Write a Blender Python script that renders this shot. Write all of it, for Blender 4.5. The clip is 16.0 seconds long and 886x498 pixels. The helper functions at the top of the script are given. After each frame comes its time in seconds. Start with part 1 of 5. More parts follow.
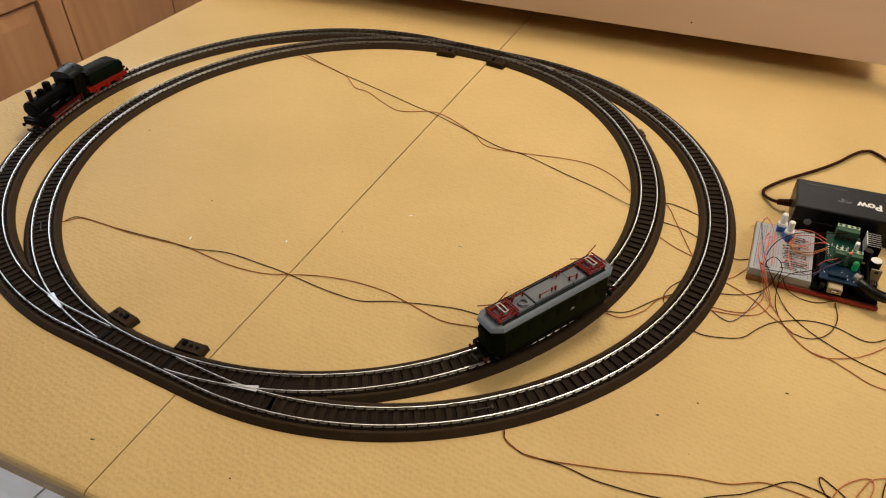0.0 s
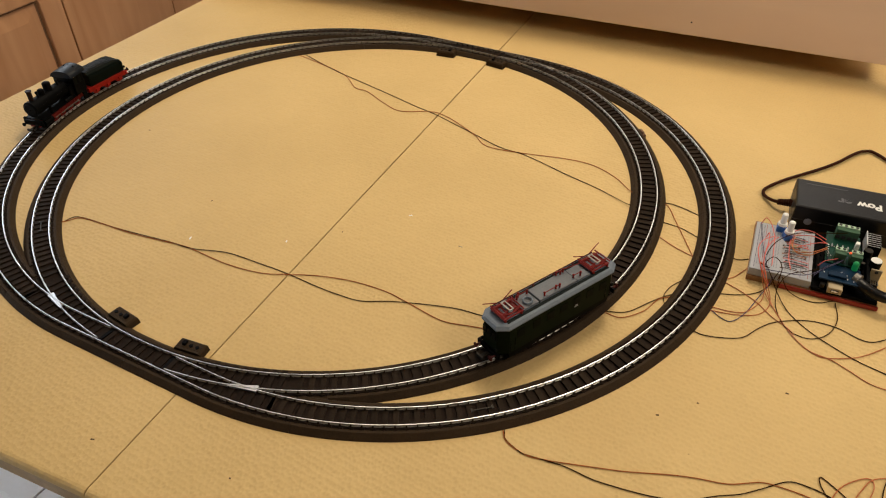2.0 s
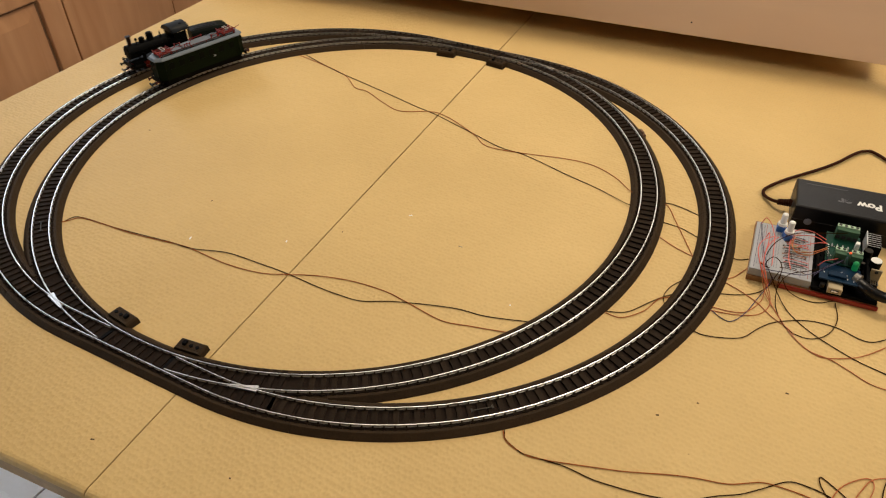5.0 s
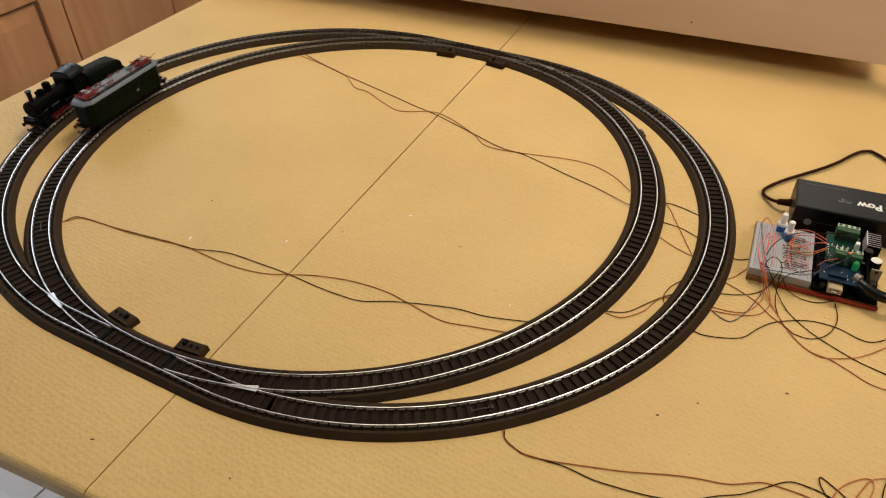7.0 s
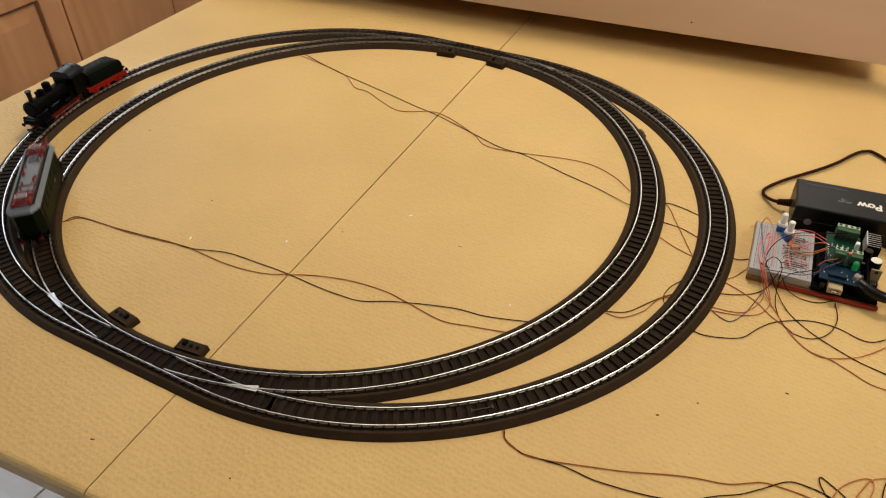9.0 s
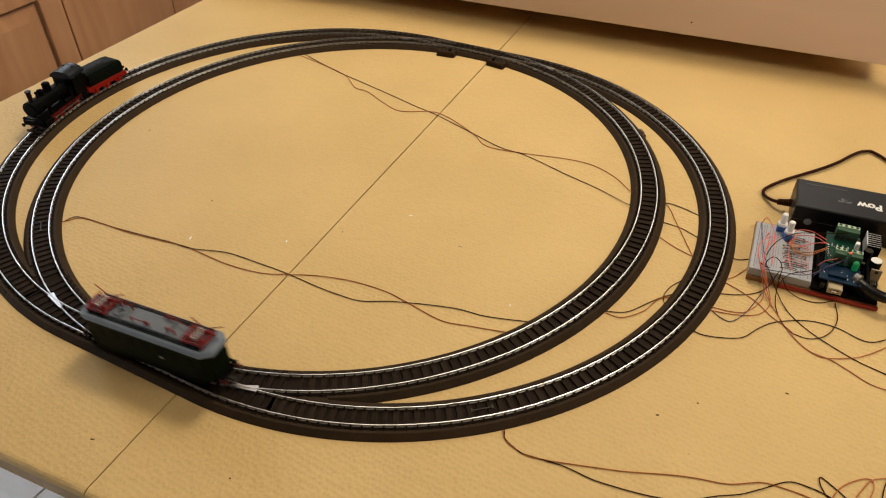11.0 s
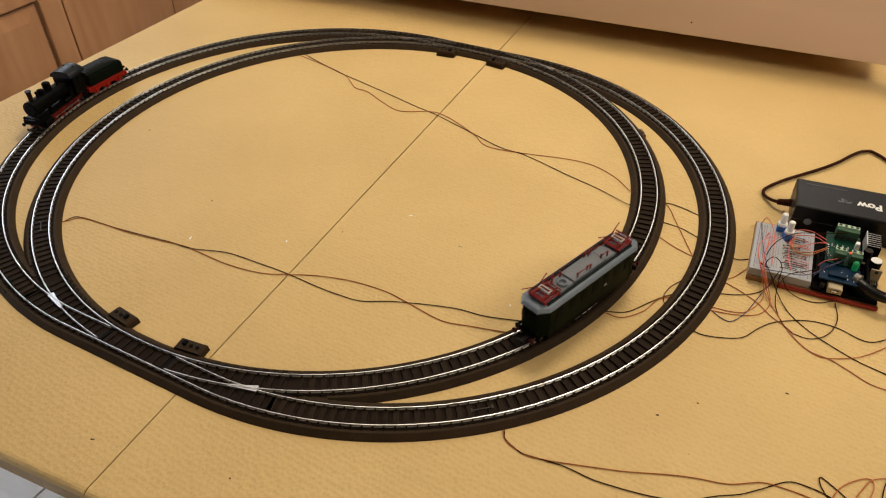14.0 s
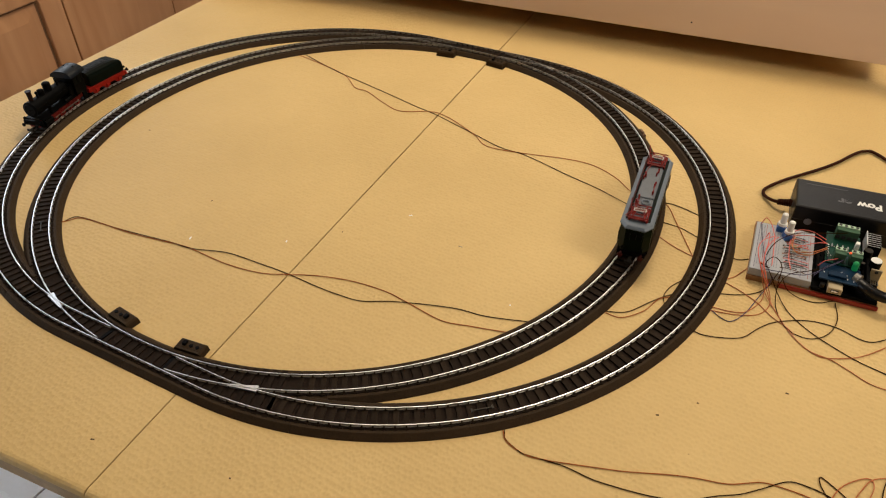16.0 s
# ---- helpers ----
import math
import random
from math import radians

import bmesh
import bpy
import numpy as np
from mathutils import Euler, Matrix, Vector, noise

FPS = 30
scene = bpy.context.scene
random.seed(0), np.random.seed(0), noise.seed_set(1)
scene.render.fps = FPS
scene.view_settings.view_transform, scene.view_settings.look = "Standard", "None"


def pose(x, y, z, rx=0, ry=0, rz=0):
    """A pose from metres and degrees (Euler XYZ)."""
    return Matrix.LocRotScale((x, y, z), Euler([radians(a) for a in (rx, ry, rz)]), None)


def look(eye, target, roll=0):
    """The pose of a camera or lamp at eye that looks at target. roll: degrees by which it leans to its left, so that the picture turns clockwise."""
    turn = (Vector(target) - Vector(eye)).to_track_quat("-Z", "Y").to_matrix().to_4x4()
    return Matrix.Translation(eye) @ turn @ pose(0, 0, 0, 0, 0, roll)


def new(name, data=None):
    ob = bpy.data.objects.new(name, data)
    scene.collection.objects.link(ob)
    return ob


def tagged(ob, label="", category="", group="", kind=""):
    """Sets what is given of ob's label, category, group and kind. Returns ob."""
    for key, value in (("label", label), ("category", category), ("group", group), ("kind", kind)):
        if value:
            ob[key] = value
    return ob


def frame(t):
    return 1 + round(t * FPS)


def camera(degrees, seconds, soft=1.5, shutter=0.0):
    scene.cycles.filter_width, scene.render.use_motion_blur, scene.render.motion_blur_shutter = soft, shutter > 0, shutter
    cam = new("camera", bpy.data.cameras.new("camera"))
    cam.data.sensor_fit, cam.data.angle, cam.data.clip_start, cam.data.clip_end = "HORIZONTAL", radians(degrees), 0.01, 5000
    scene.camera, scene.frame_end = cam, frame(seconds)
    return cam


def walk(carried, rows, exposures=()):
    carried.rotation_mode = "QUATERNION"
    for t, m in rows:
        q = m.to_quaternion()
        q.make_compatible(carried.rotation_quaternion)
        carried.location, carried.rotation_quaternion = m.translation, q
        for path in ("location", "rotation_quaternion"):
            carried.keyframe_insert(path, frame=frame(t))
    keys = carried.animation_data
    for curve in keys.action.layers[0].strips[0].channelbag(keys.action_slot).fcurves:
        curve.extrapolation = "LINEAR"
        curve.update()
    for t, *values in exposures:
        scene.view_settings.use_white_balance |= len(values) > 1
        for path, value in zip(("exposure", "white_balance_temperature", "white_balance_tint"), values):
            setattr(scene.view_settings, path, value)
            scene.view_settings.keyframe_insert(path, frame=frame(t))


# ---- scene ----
# ---- camera ----
cam = camera(62.14, 16.0, soft=1.15, shutter=0.07)
EYE = (0.4788, -0.6325, 0.5052)
AIM = (0.10393, 0.04253, -0.13026)
walk(cam, [(0.0, look(EYE, AIM, -1.27)), (16.0, look(EYE, AIM, -1.27))])

# ---- light ----
world = bpy.data.worlds.new("room_air")
scene.world = world
world.use_nodes = True
world.node_tree.nodes["Background"].inputs[0].default_value = (1.0, 0.88, 0.72, 1)
world.node_tree.nodes["Background"].inputs[1].default_value = 0.15
scene.view_settings.exposure = -0.01


def area(name, eye, target, size, watts, colour, size_y=None):
    lamp = bpy.data.lights.new(name, "AREA")
    lamp.energy, lamp.color, lamp.size = watts, colour, size
    lamp.shape = "RECTANGLE" if size_y else "DISK"
    if size_y:
        lamp.size_y = size_y
    ob = new(name, lamp)
    ob.matrix_world = look(eye, target)
    return ob


# an unseen long tube lamp beyond the table, laid out to make the rails glint
tube_lamp = area("tube_lamp", (-0.4, 1.35, 1.6), (-0.4, 1.35, 0.0), 1.7, 11, (1.0, 0.85, 0.63), 0.34)
tube_lamp.matrix_world = pose(-0.4, 1.35, 1.6, 0, 0, 58)
area("ceiling_light", (0.18, 0.78, 1.6), (0.10, 0.2, 0.0), 0.5, 18, (1.0, 0.85, 0.63))
area("room_light", (1.8, 0.0, 1.45), (0.3, -0.1, 0.0), 0.9, 21, (1.0, 0.89, 0.73), 0.9)
area("window_light", (-2.5, 1.05, 1.15), (-0.3, 0.0, 0.0), 0.8, 27, (0.84, 0.92, 1.0), 1.1)
area("far_window_light", (0.35, 2.5, 1.35), (0.4, 0.0, 0.0), 1.0, 5, (1.0, 0.95, 0.90), 0.6)
# added fill light with no seen source; brightens the floor, not the tabletop
area("floor_fill_light", (-2.4, -1.6, -0.20), (-0.6, -0.32, -0.75), 0.7, 9, (0.80, 0.90, 1.0), 0.7).data.spread = radians(60)


# ---- materials ----
def material(name, colour, rough=0.5, metal=0.0, vary=0.15, scale=40.0, bump=0.0, bump_scale=200.0,
             coat=0.0, spread=0.0, stretch=(1, 1, 1), detail=4.0, spec=0.5, swing=0.08):
    """Principled surface with two scales of colour variation and a fine relief."""
    m = bpy.data.materials.new(name)
    m.use_nodes = True
    nt = m.node_tree
    b = nt.nodes["Principled BSDF"]
    b.inputs["Roughness"].default_value = rough
    b.inputs["Metallic"].default_value = metal
    b.inputs["Coat Weight"].default_value = coat
    b.inputs["Specular IOR Level"].default_value = spec
    tc = nt.nodes.new("ShaderNodeTexCoord")
    mp = nt.nodes.new("ShaderNodeMapping")
    mp.inputs["Scale"].default_value = stretch
    nt.links.new(tc.outputs["Object"], mp.inputs["Vector"])
    n1 = nt.nodes.new("ShaderNodeTexNoise")
    n1.inputs["Scale"].default_value, n1.inputs["Detail"].default_value = scale, detail
    n2 = nt.nodes.new("ShaderNodeTexNoise")
    n2.inputs["Scale"].default_value, n2.inputs["Detail"].default_value = scale * 9, 3
    for n in (n1, n2):
        nt.links.new(mp.outputs[0], n.inputs["Vector"])
    mix = nt.nodes.new("ShaderNodeMath")
    mix.operation = "MULTIPLY_ADD"
    mix.inputs[1].default_value = 0.5
    nt.links.new(n2.outputs["Fac"], mix.inputs[0])
    half = nt.nodes.new("ShaderNodeMath")
    half.operation = "MULTIPLY"
    half.inputs[1].default_value = 0.5
    nt.links.new(n1.outputs["Fac"], half.inputs[0])
    nt.links.new(half.outputs[0], mix.inputs[2])
    ramp = nt.nodes.new("ShaderNodeValToRGB")
    lo = [max(0.0, c * (1 - vary)) for c in colour]
    hi = [min(1.0, c * (1 + vary)) for c in colour]
    ramp.color_ramp.elements[0].position, ramp.color_ramp.elements[1].position = 0.3, 0.7
    ramp.color_ramp.elements[0].color, ramp.color_ramp.elements[1].color = (*lo, 1), (*hi, 1)
    nt.links.new(mix.outputs[0], ramp.inputs[0])
    out = ramp.outputs[0]
    if spread:
        oi = nt.nodes.new("ShaderNodeObjectInfo")
        mr = nt.nodes.new("ShaderNodeMapRange")
        mr.inputs[3].default_value, mr.inputs[4].default_value = 1 - spread, 1 + spread
        nt.links.new(oi.outputs["Random"], mr.inputs[0])
        hsv = nt.nodes.new("ShaderNodeHueSaturation")
        nt.links.new(mr.outputs[0], hsv.inputs["Value"])
        nt.links.new(out, hsv.inputs["Color"])
        out = hsv.outputs[0]
    nt.links.new(out, b.inputs["Base Color"])
    rr = nt.nodes.new("ShaderNodeMapRange")
    rr.inputs[3].default_value, rr.inputs[4].default_value = max(0.05, rough - swing), min(1, rough + swing)
    nt.links.new(n1.outputs["Fac"], rr.inputs[0])
    nt.links.new(rr.outputs[0], b.inputs["Roughness"])
    if bump:
        n3 = nt.nodes.new("ShaderNodeTexNoise")
        n3.inputs["Scale"].default_value, n3.inputs["Detail"].default_value = bump_scale, 2
        nt.links.new(mp.outputs[0], n3.inputs["Vector"])
        bp = nt.nodes.new("ShaderNodeBump")
        bp.inputs["Strength"].default_value = bump
        bp.inputs["Distance"].default_value = 0.001
        nt.links.new(n3.outputs["Fac"], bp.inputs["Height"])
        nt.links.new(bp.outputs[0], b.inputs["Normal"])
    return m


def wood(name, dark, light, rough=0.45, grain=(3, 3, 0.35), scale=14.0, bump=0.15, low=0.3, high=0.75):
    """Long-grained wood: a stretched noise with a finer fibre on top."""
    m = bpy.data.materials.new(name)
    m.use_nodes = True
    nt = m.node_tree
    b = nt.nodes["Principled BSDF"]
    b.inputs["Roughness"].default_value = rough
    tc = nt.nodes.new("ShaderNodeTexCoord")
    mp = nt.nodes.new("ShaderNodeMapping")
    mp.inputs["Scale"].default_value = grain
    nt.links.new(tc.outputs["Object"], mp.inputs["Vector"])
    n1 = nt.nodes.new("ShaderNodeTexNoise")
    n1.inputs["Scale"].default_value, n1.inputs["Detail"].default_value, n1.inputs["Distortion"].default_value = scale, 6, 0.6
    nt.links.new(mp.outputs[0], n1.inputs["Vector"])
    ramp = nt.nodes.new("ShaderNodeValToRGB")
    ramp.color_ramp.elements[0].position, ramp.color_ramp.elements[1].position = low, high
    ramp.color_ramp.elements[0].color, ramp.color_ramp.elements[1].color = (*dark, 1), (*light, 1)
    nt.links.new(n1.outputs["Fac"], ramp.inputs[0])
    nt.links.new(ramp.outputs[0], b.inputs["Base Color"])
    bp = nt.nodes.new("ShaderNodeBump")
    bp.inputs["Strength"].default_value, bp.inputs["Distance"].default_value = bump, 0.001
    nt.links.new(n1.outputs["Fac"], bp.inputs["Height"])
    nt.links.new(bp.outputs[0], b.inputs["Normal"])
    return m


def tabletop_cloth():
    """Tan oilcloth with a woven emboss, soft blotches and a few specks."""
    m = bpy.data.materials.new("tan_oilcloth")
    m.use_nodes = True
    nt = m.node_tree
    b = nt.nodes["Principled BSDF"]
    b.inputs["Roughness"].default_value = 0.58
    b.inputs["Specular IOR Level"].default_value = 0.2
    tc = nt.nodes.new("ShaderNodeTexCoord")
    big = nt.nodes.new("ShaderNodeTexNoise")
    big.inputs["Scale"].default_value, big.inputs["Detail"].default_value = 5.0, 5
    nt.links.new(tc.outputs["Object"], big.inputs["Vector"])
    ramp = nt.nodes.new("ShaderNodeValToRGB")
    ramp.color_ramp.elements[0].position, ramp.color_ramp.elements[1].position = 0.3, 0.72
    ramp.color_ramp.elements[0].color = (0.555, 0.388, 0.168, 1)
    ramp.color_ramp.elements[1].color = (0.63, 0.447, 0.200, 1)
    nt.links.new(big.outputs["Fac"], ramp.inputs[0])
    # specks of dirt
    vo = nt.nodes.new("ShaderNodeTexVoronoi")
    vo.inputs["Scale"].default_value = 9.0
    nt.links.new(tc.outputs["Object"], vo.inputs["Vector"])
    sp = nt.nodes.new("ShaderNodeMapRange")
    sp.inputs[1].default_value, sp.inputs[2].default_value = 0.004, 0.009
    sp.inputs[3].default_value, sp.inputs[4].default_value = 0.45, 0.0
    nt.links.new(vo.outputs["Distance"], sp.inputs[0])
    mx = nt.nodes.new("ShaderNodeMix")
    mx.data_type = "RGBA"
    mx.inputs["B"].default_value = (0.20, 0.11, 0.04, 1)
    nt.links.new(sp.outputs[0], mx.inputs["Factor"])
    nt.links.new(ramp.outputs[0], mx.inputs["A"])
    # woven emboss: short stretched cells in two directions
    mp = nt.nodes.new("ShaderNodeMapping")
    mp.inputs["Scale"].default_value = (270.0, 200.0, 1.0)
    mp.inputs["Rotation"].default_value = (0, 0, 0.05)
    nt.links.new(tc.outputs["Object"], mp.inputs["Vector"])
    we = nt.nodes.new("ShaderNodeTexVoronoi")
    we.inputs["Scale"].default_value, we.inputs["Randomness"].default_value = 1.0, 0.5
    nt.links.new(mp.outputs[0], we.inputs["Vector"])
    bp = nt.nodes.new("ShaderNodeBump")
    bp.inputs["Strength"].default_value, bp.inputs["Distance"].default_value = 0.9, 0.0012
    dab = nt.nodes.new("ShaderNodeTexNoise")
    dab.inputs["Scale"].default_value, dab.inputs["Detail"].default_value = 0.45, 2.0
    nt.links.new(mp.outputs[0], dab.inputs["Vector"])
    both = nt.nodes.new("ShaderNodeMath")
    both.operation = "MULTIPLY_ADD"
    both.inputs[1].default_value = 0.55
    nt.links.new(we.outputs["Distance"], both.inputs[0])
    nt.links.new(dab.outputs["Fac"], both.inputs[2])
    nt.links.new(both.outputs[0], bp.inputs["Height"])
    # the weave's valleys are darkened in the colour, as shade of its relief
    valley_shade = nt.nodes.new("ShaderNodeMapRange")
    valley_shade.inputs[1].default_value, valley_shade.inputs[2].default_value = 0.05, 0.5
    valley_shade.inputs[3].default_value, valley_shade.inputs[4].default_value = 0.972, 1.016
    nt.links.new(we.outputs["Distance"], valley_shade.inputs[0])
    hsv = nt.nodes.new("ShaderNodeHueSaturation")
    nt.links.new(valley_shade.outputs[0], hsv.inputs["Value"])
    nt.links.new(mx.outputs["Result"], hsv.inputs["Color"])
    nt.links.new(hsv.outputs[0], b.inputs["Base Color"])
    nt.links.new(bp.outputs[0], b.inputs["Normal"])
    return m


def glowing(name, colour, strength):
    m = material(name, colour, 0.3, 0, 0.05)
    b = m.node_tree.nodes["Principled BSDF"]
    b.inputs["Emission Color"].default_value = (*colour, 1)
    b.inputs["Emission Strength"].default_value = strength
    return m


M_CLOTH = tabletop_cloth()
M_EDGE = material("table_edge", (0.36, 0.23, 0.095), 0.5, vary=0.2, scale=20, bump=0.2)
M_BED = material("brown_roadbed", (0.036, 0.0230, 0.0130), 0.6, vary=0.25, scale=60, bump=0.5, bump_scale=900, spread=0.06, spec=0.06)
# toned below the roadbed: shade between the sleepers is put into this colour
M_BALLAST = material("shaded_ballast", (0.018, 0.0115, 0.0085), 0.9, vary=0.4, scale=200, bump=0.8, bump_scale=900, spec=0.1)
M_TIEDARK = material("turnout_sleeper", (0.015, 0.0095, 0.0065), 0.65, vary=0.3, scale=120, bump=0.4, bump_scale=700, spread=0.2, spec=0.05)
M_FEEDER = material("brown_feeder", (0.10, 0.035, 0.012), 0.5, vary=0.2)
M_TIE = material("dark_sleeper", (0.021, 0.0135, 0.0085), 0.6, vary=0.3, scale=120, bump=0.4, bump_scale=700, spread=0.25, spec=0.05)
M_RAIL = material("nickel_rail", (0.60, 0.60, 0.61), 0.34, 1.0, vary=0.3, scale=70, swing=0.12)
M_RAILDULL = material("dull_rail", (0.55, 0.55, 0.56), 0.36, 1.0, vary=0.3, scale=70, swing=0.12)
# darker copy of the rail metal that carries the shade of web and foot
M_RAILSIDE = material("shaded_rail_side", (0.42, 0.39, 0.35), 0.45, 0.85, vary=0.3, scale=90)
M_BLACKMETAL = material("dark_metal", (0.03, 0.026, 0.022), 0.5, 0.4, spec=0.2)
M_FROG = material("cast_frog", (0.55, 0.55, 0.56), 0.34, 0.95, vary=0.15)
M_GREEN = material("green_body_paint", (0.0030, 0.0066, 0.0022), 0.5, vary=0.25, scale=50, spec=0.05)
M_ROOF = material("grey_roof_paint", (0.132, 0.160, 0.202), 0.5, vary=0.14, scale=60, bump=0.05, spec=0.3)
M_HATCH = material("dark_grey_hatch", (0.120, 0.130, 0.150), 0.55, vary=0.18, scale=90, bump=0.05, spec=0.3)
M_BUFFER = material("dark_red_buffer", (0.055, 0.009, 0.007), 0.5, vary=0.2, spec=0.15)
M_ROOFDARK = material("dark_roof_walk", (0.010, 0.013, 0.013), 0.7, vary=0.25, spec=0.06)
# darker red for pantographs and steam running gear; the gear's shade is in it
M_RED = material("red_lacquer", (0.17, 0.011, 0.010), 0.5, vary=0.15, scale=80, spec=0.2)
M_REDFRAME = material("bright_red_frame", (0.28, 0.0115, 0.007), 0.45, vary=0.15, scale=80, spec=0.15)
M_BLACK = material("satin_black", (0.0020, 0.0020, 0.0022), 0.5, vary=0.3, scale=80, spec=0.035)
M_CABGREY = material("blue_black_cab_roof", (0.005, 0.007, 0.011), 0.45, vary=0.2, scale=60, spec=0.12)
M_COAL = material("coal", (0.004, 0.004, 0.004), 0.6, vary=0.5, scale=250, bump=1.0, bump_scale=400, spec=0.1)
M_TENDER = material("dark_green_tender", (0.0022, 0.0048, 0.0032), 0.55, vary=0.2, spec=0.05)
M_GLASS = material("dark_window", (0.003, 0.004, 0.003), 0.5, vary=0.05, spec=0.04)
M_SILVER = material("bright_steel", (0.7, 0.7, 0.68), 0.25, 1.0, vary=0.08)
M_BOW = material("pale_contact_bow", (0.36, 0.33, 0.31), 0.45, vary=0.08)
M_WHITE = material("white_print_and_glint", (0.75, 0.75, 0.72), 0.5, vary=0.04)
M_WIRE_R = material("red_wire", (0.36, 0.100, 0.022), 0.5, vary=0.12, scale=60, spec=0.2)
M_WIRE_O = material("orange_wire", (0.45, 0.13, 0.034), 0.5, vary=0.12, scale=60)
M_WIRE_P = material("salmon_wire", (0.66, 0.115, 0.085), 0.45, vary=0.1, scale=60)
M_WIRE_K = material("black_wire", (0.030, 0.0120, 0.0026), 0.6, vary=0.2, scale=60, spec=0.02)
M_WIRE_B = material("blue_wire", (0.055, 0.045, 0.10), 0.5, vary=0.1)
M_PLYW = wood("pale_plywood", (0.72, 0.53, 0.405), (0.79, 0.60, 0.46), 0.5, (0.5, 3, 3), 5.0, 0.05)
M_CAB = wood("honey_oak", (0.42, 0.205, 0.098), (0.55, 0.300, 0.158), 0.4, (5, 5, 0.5), 6.0, 0.1)
# brown for the cabinet's recesses and gaps, with their shade in the colour
M_CABEDGE = material("shaded_groove", (0.18, 0.09, 0.045), 0.6)
M_WALL = material("cream_wall", (0.42, 0.37, 0.29), 0.8, vary=0.05, scale=8, bump=0.1)
M_TILE = material("white_floor_tile", (0.66, 0.67, 0.70), 0.25, vary=0.05, scale=10, spread=0.03)
M_GROUT = material("grey_grout", (0.25, 0.25, 0.26), 0.8)
M_CEIL = material("white_ceiling", (0.60, 0.57, 0.52), 0.9, vary=0.03, scale=5)
M_PSU = material("black_adapter_plastic", (0.0035, 0.0035, 0.0045), 0.36, vary=0.2, scale=100, bump=0.1, bump_scale=1500, spec=0.3)
M_CABLE = material("brown_black_cable", (0.036, 0.0110, 0.0060), 0.55, vary=0.2, scale=80, spec=0.04)
M_CHIMNEY = material("dark_copper_chimney", (0.015, 0.0062, 0.0050), 0.5, vary=0.25, spec=0.1)
M_FIN = material("heat_sink_glint", (0.55, 0.56, 0.58), 0.4, vary=0.08)
M_SOCKET = material("grey_socket", (0.20, 0.20, 0.22), 0.7, spec=0.1)
M_COLLAR = material("grey_jack_collar", (0.20, 0.19, 0.18), 0.4, 0.7, vary=0.3, scale=200)
M_GROOVE = material("pale_grey_groove", (0.34, 0.34, 0.36), 0.6)
M_BREAD = material("white_breadboard", (0.35, 0.36, 0.40), 0.5, vary=0.06, scale=30)
M_HOLE = material("socket_hole", (0.05, 0.05, 0.05), 0.7, spec=0.1)
M_REDPLATE = material("red_plate_edge", (0.31, 0.020, 0.012), 0.35, vary=0.12)
M_BASEWOOD = wood("brown_base_board", (0.22, 0.10, 0.035), (0.32, 0.16, 0.06), 0.5, (0.6, 3, 3), 20)
M_PCB_G = material("green_circuit_board", (0.006, 0.040, 0.026), 0.35, vary=0.25, scale=120, spec=0.15)
M_PCB_B = material("blue_circuit_board", (0.004, 0.019, 0.045), 0.35, vary=0.25, scale=120, spec=0.15)
M_TERM = material("green_terminal", (0.040, 0.090, 0.052), 0.5, vary=0.15, spec=0.2)
M_BLUE = material("blue_trimmer", (0.03, 0.12, 0.38), 0.4, vary=0.1)
M_WHITEPL = material("white_plastic", (0.80, 0.79, 0.76), 0.4, vary=0.04)
M_BEIGE = material("beige_connector", (0.38, 0.30, 0.185), 0.45, vary=0.1)
M_LED = glowing("green_led_lens", (0.006, 0.17, 0.05), 0.4)
M_REDLED = glowing("red_led_lens", (0.9, 0.12, 0.04), 0.6)
M_PALEGREEN = material("pale_green_strip", (0.38, 0.52, 0.38), 0.45, vary=0.08)
M_GREYPRINT = material("grey_print", (0.09, 0.09, 0.095), 0.4, vary=0.1)
M_CRUMB = material("brown_crumb", (0.10, 0.055, 0.02), 0.8, vary=0.3, scale=600)


# ---- mesh tools ----
ROUND = ("rail", "point_blade", "wire", "jumper_wire", "cable", "power_plug", "boiler", "smokebox", "chimney", "sand_dome", "steam_dome", "cab_roof", "shaft", "led", "coal_load", "capacitor", "bell", "buffer")
def part(name, bm, mat, parent=None, label=""):
    """Links a bmesh as one mesh object under its thing or part."""
    me = bpy.data.meshes.new(name)
    bmesh.ops.recalc_face_normals(bm, faces=bm.faces)
    bm.to_mesh(me)
    bm.free()
    me.materials.append(mat)
    if name in ROUND:
        for f in me.polygons:
            f.use_smooth = True
        me.set_sharp_from_angle(angle=radians(40))
    ob = new(name, me)
    ob.parent = parent
    if label:
        tagged(ob, label)
    return ob


def shared(name, me, parent, m=None):
    ob = new(name, me)
    ob.parent = parent
    if m is not None:
        ob.matrix_local = m
    return ob


def thing(name, label, category, group="", m=None, kind=""):
    ob = new(name)
    ob.empty_display_size = 0.02
    tagged(ob, label, category, group, kind)
    if m is not None:
        ob.matrix_world = m
    return ob


def box(bm, x0, x1, y0, y1, z0, z1, bevel=0.0, m=None):
    mat = Matrix.Translation(((x0 + x1) / 2, (y0 + y1) / 2, (z0 + z1) / 2)) @ Matrix.Diagonal((x1 - x0, y1 - y0, z1 - z0, 1))
    if m is not None:
        mat = m @ mat
    vs = bmesh.ops.create_cube(bm, size=1.0, matrix=mat)["verts"]
    if bevel:
        es = list({e for v in vs for e in v.link_edges})
        bmesh.ops.bevel(bm, geom=es, offset=bevel, segments=2, affect="EDGES", profile=0.5)
    return bm


def boxed(x0, x1, y0, y1, z0, z1, bevel=0.0):
    return box(bmesh.new(), x0, x1, y0, y1, z0, z1, bevel)


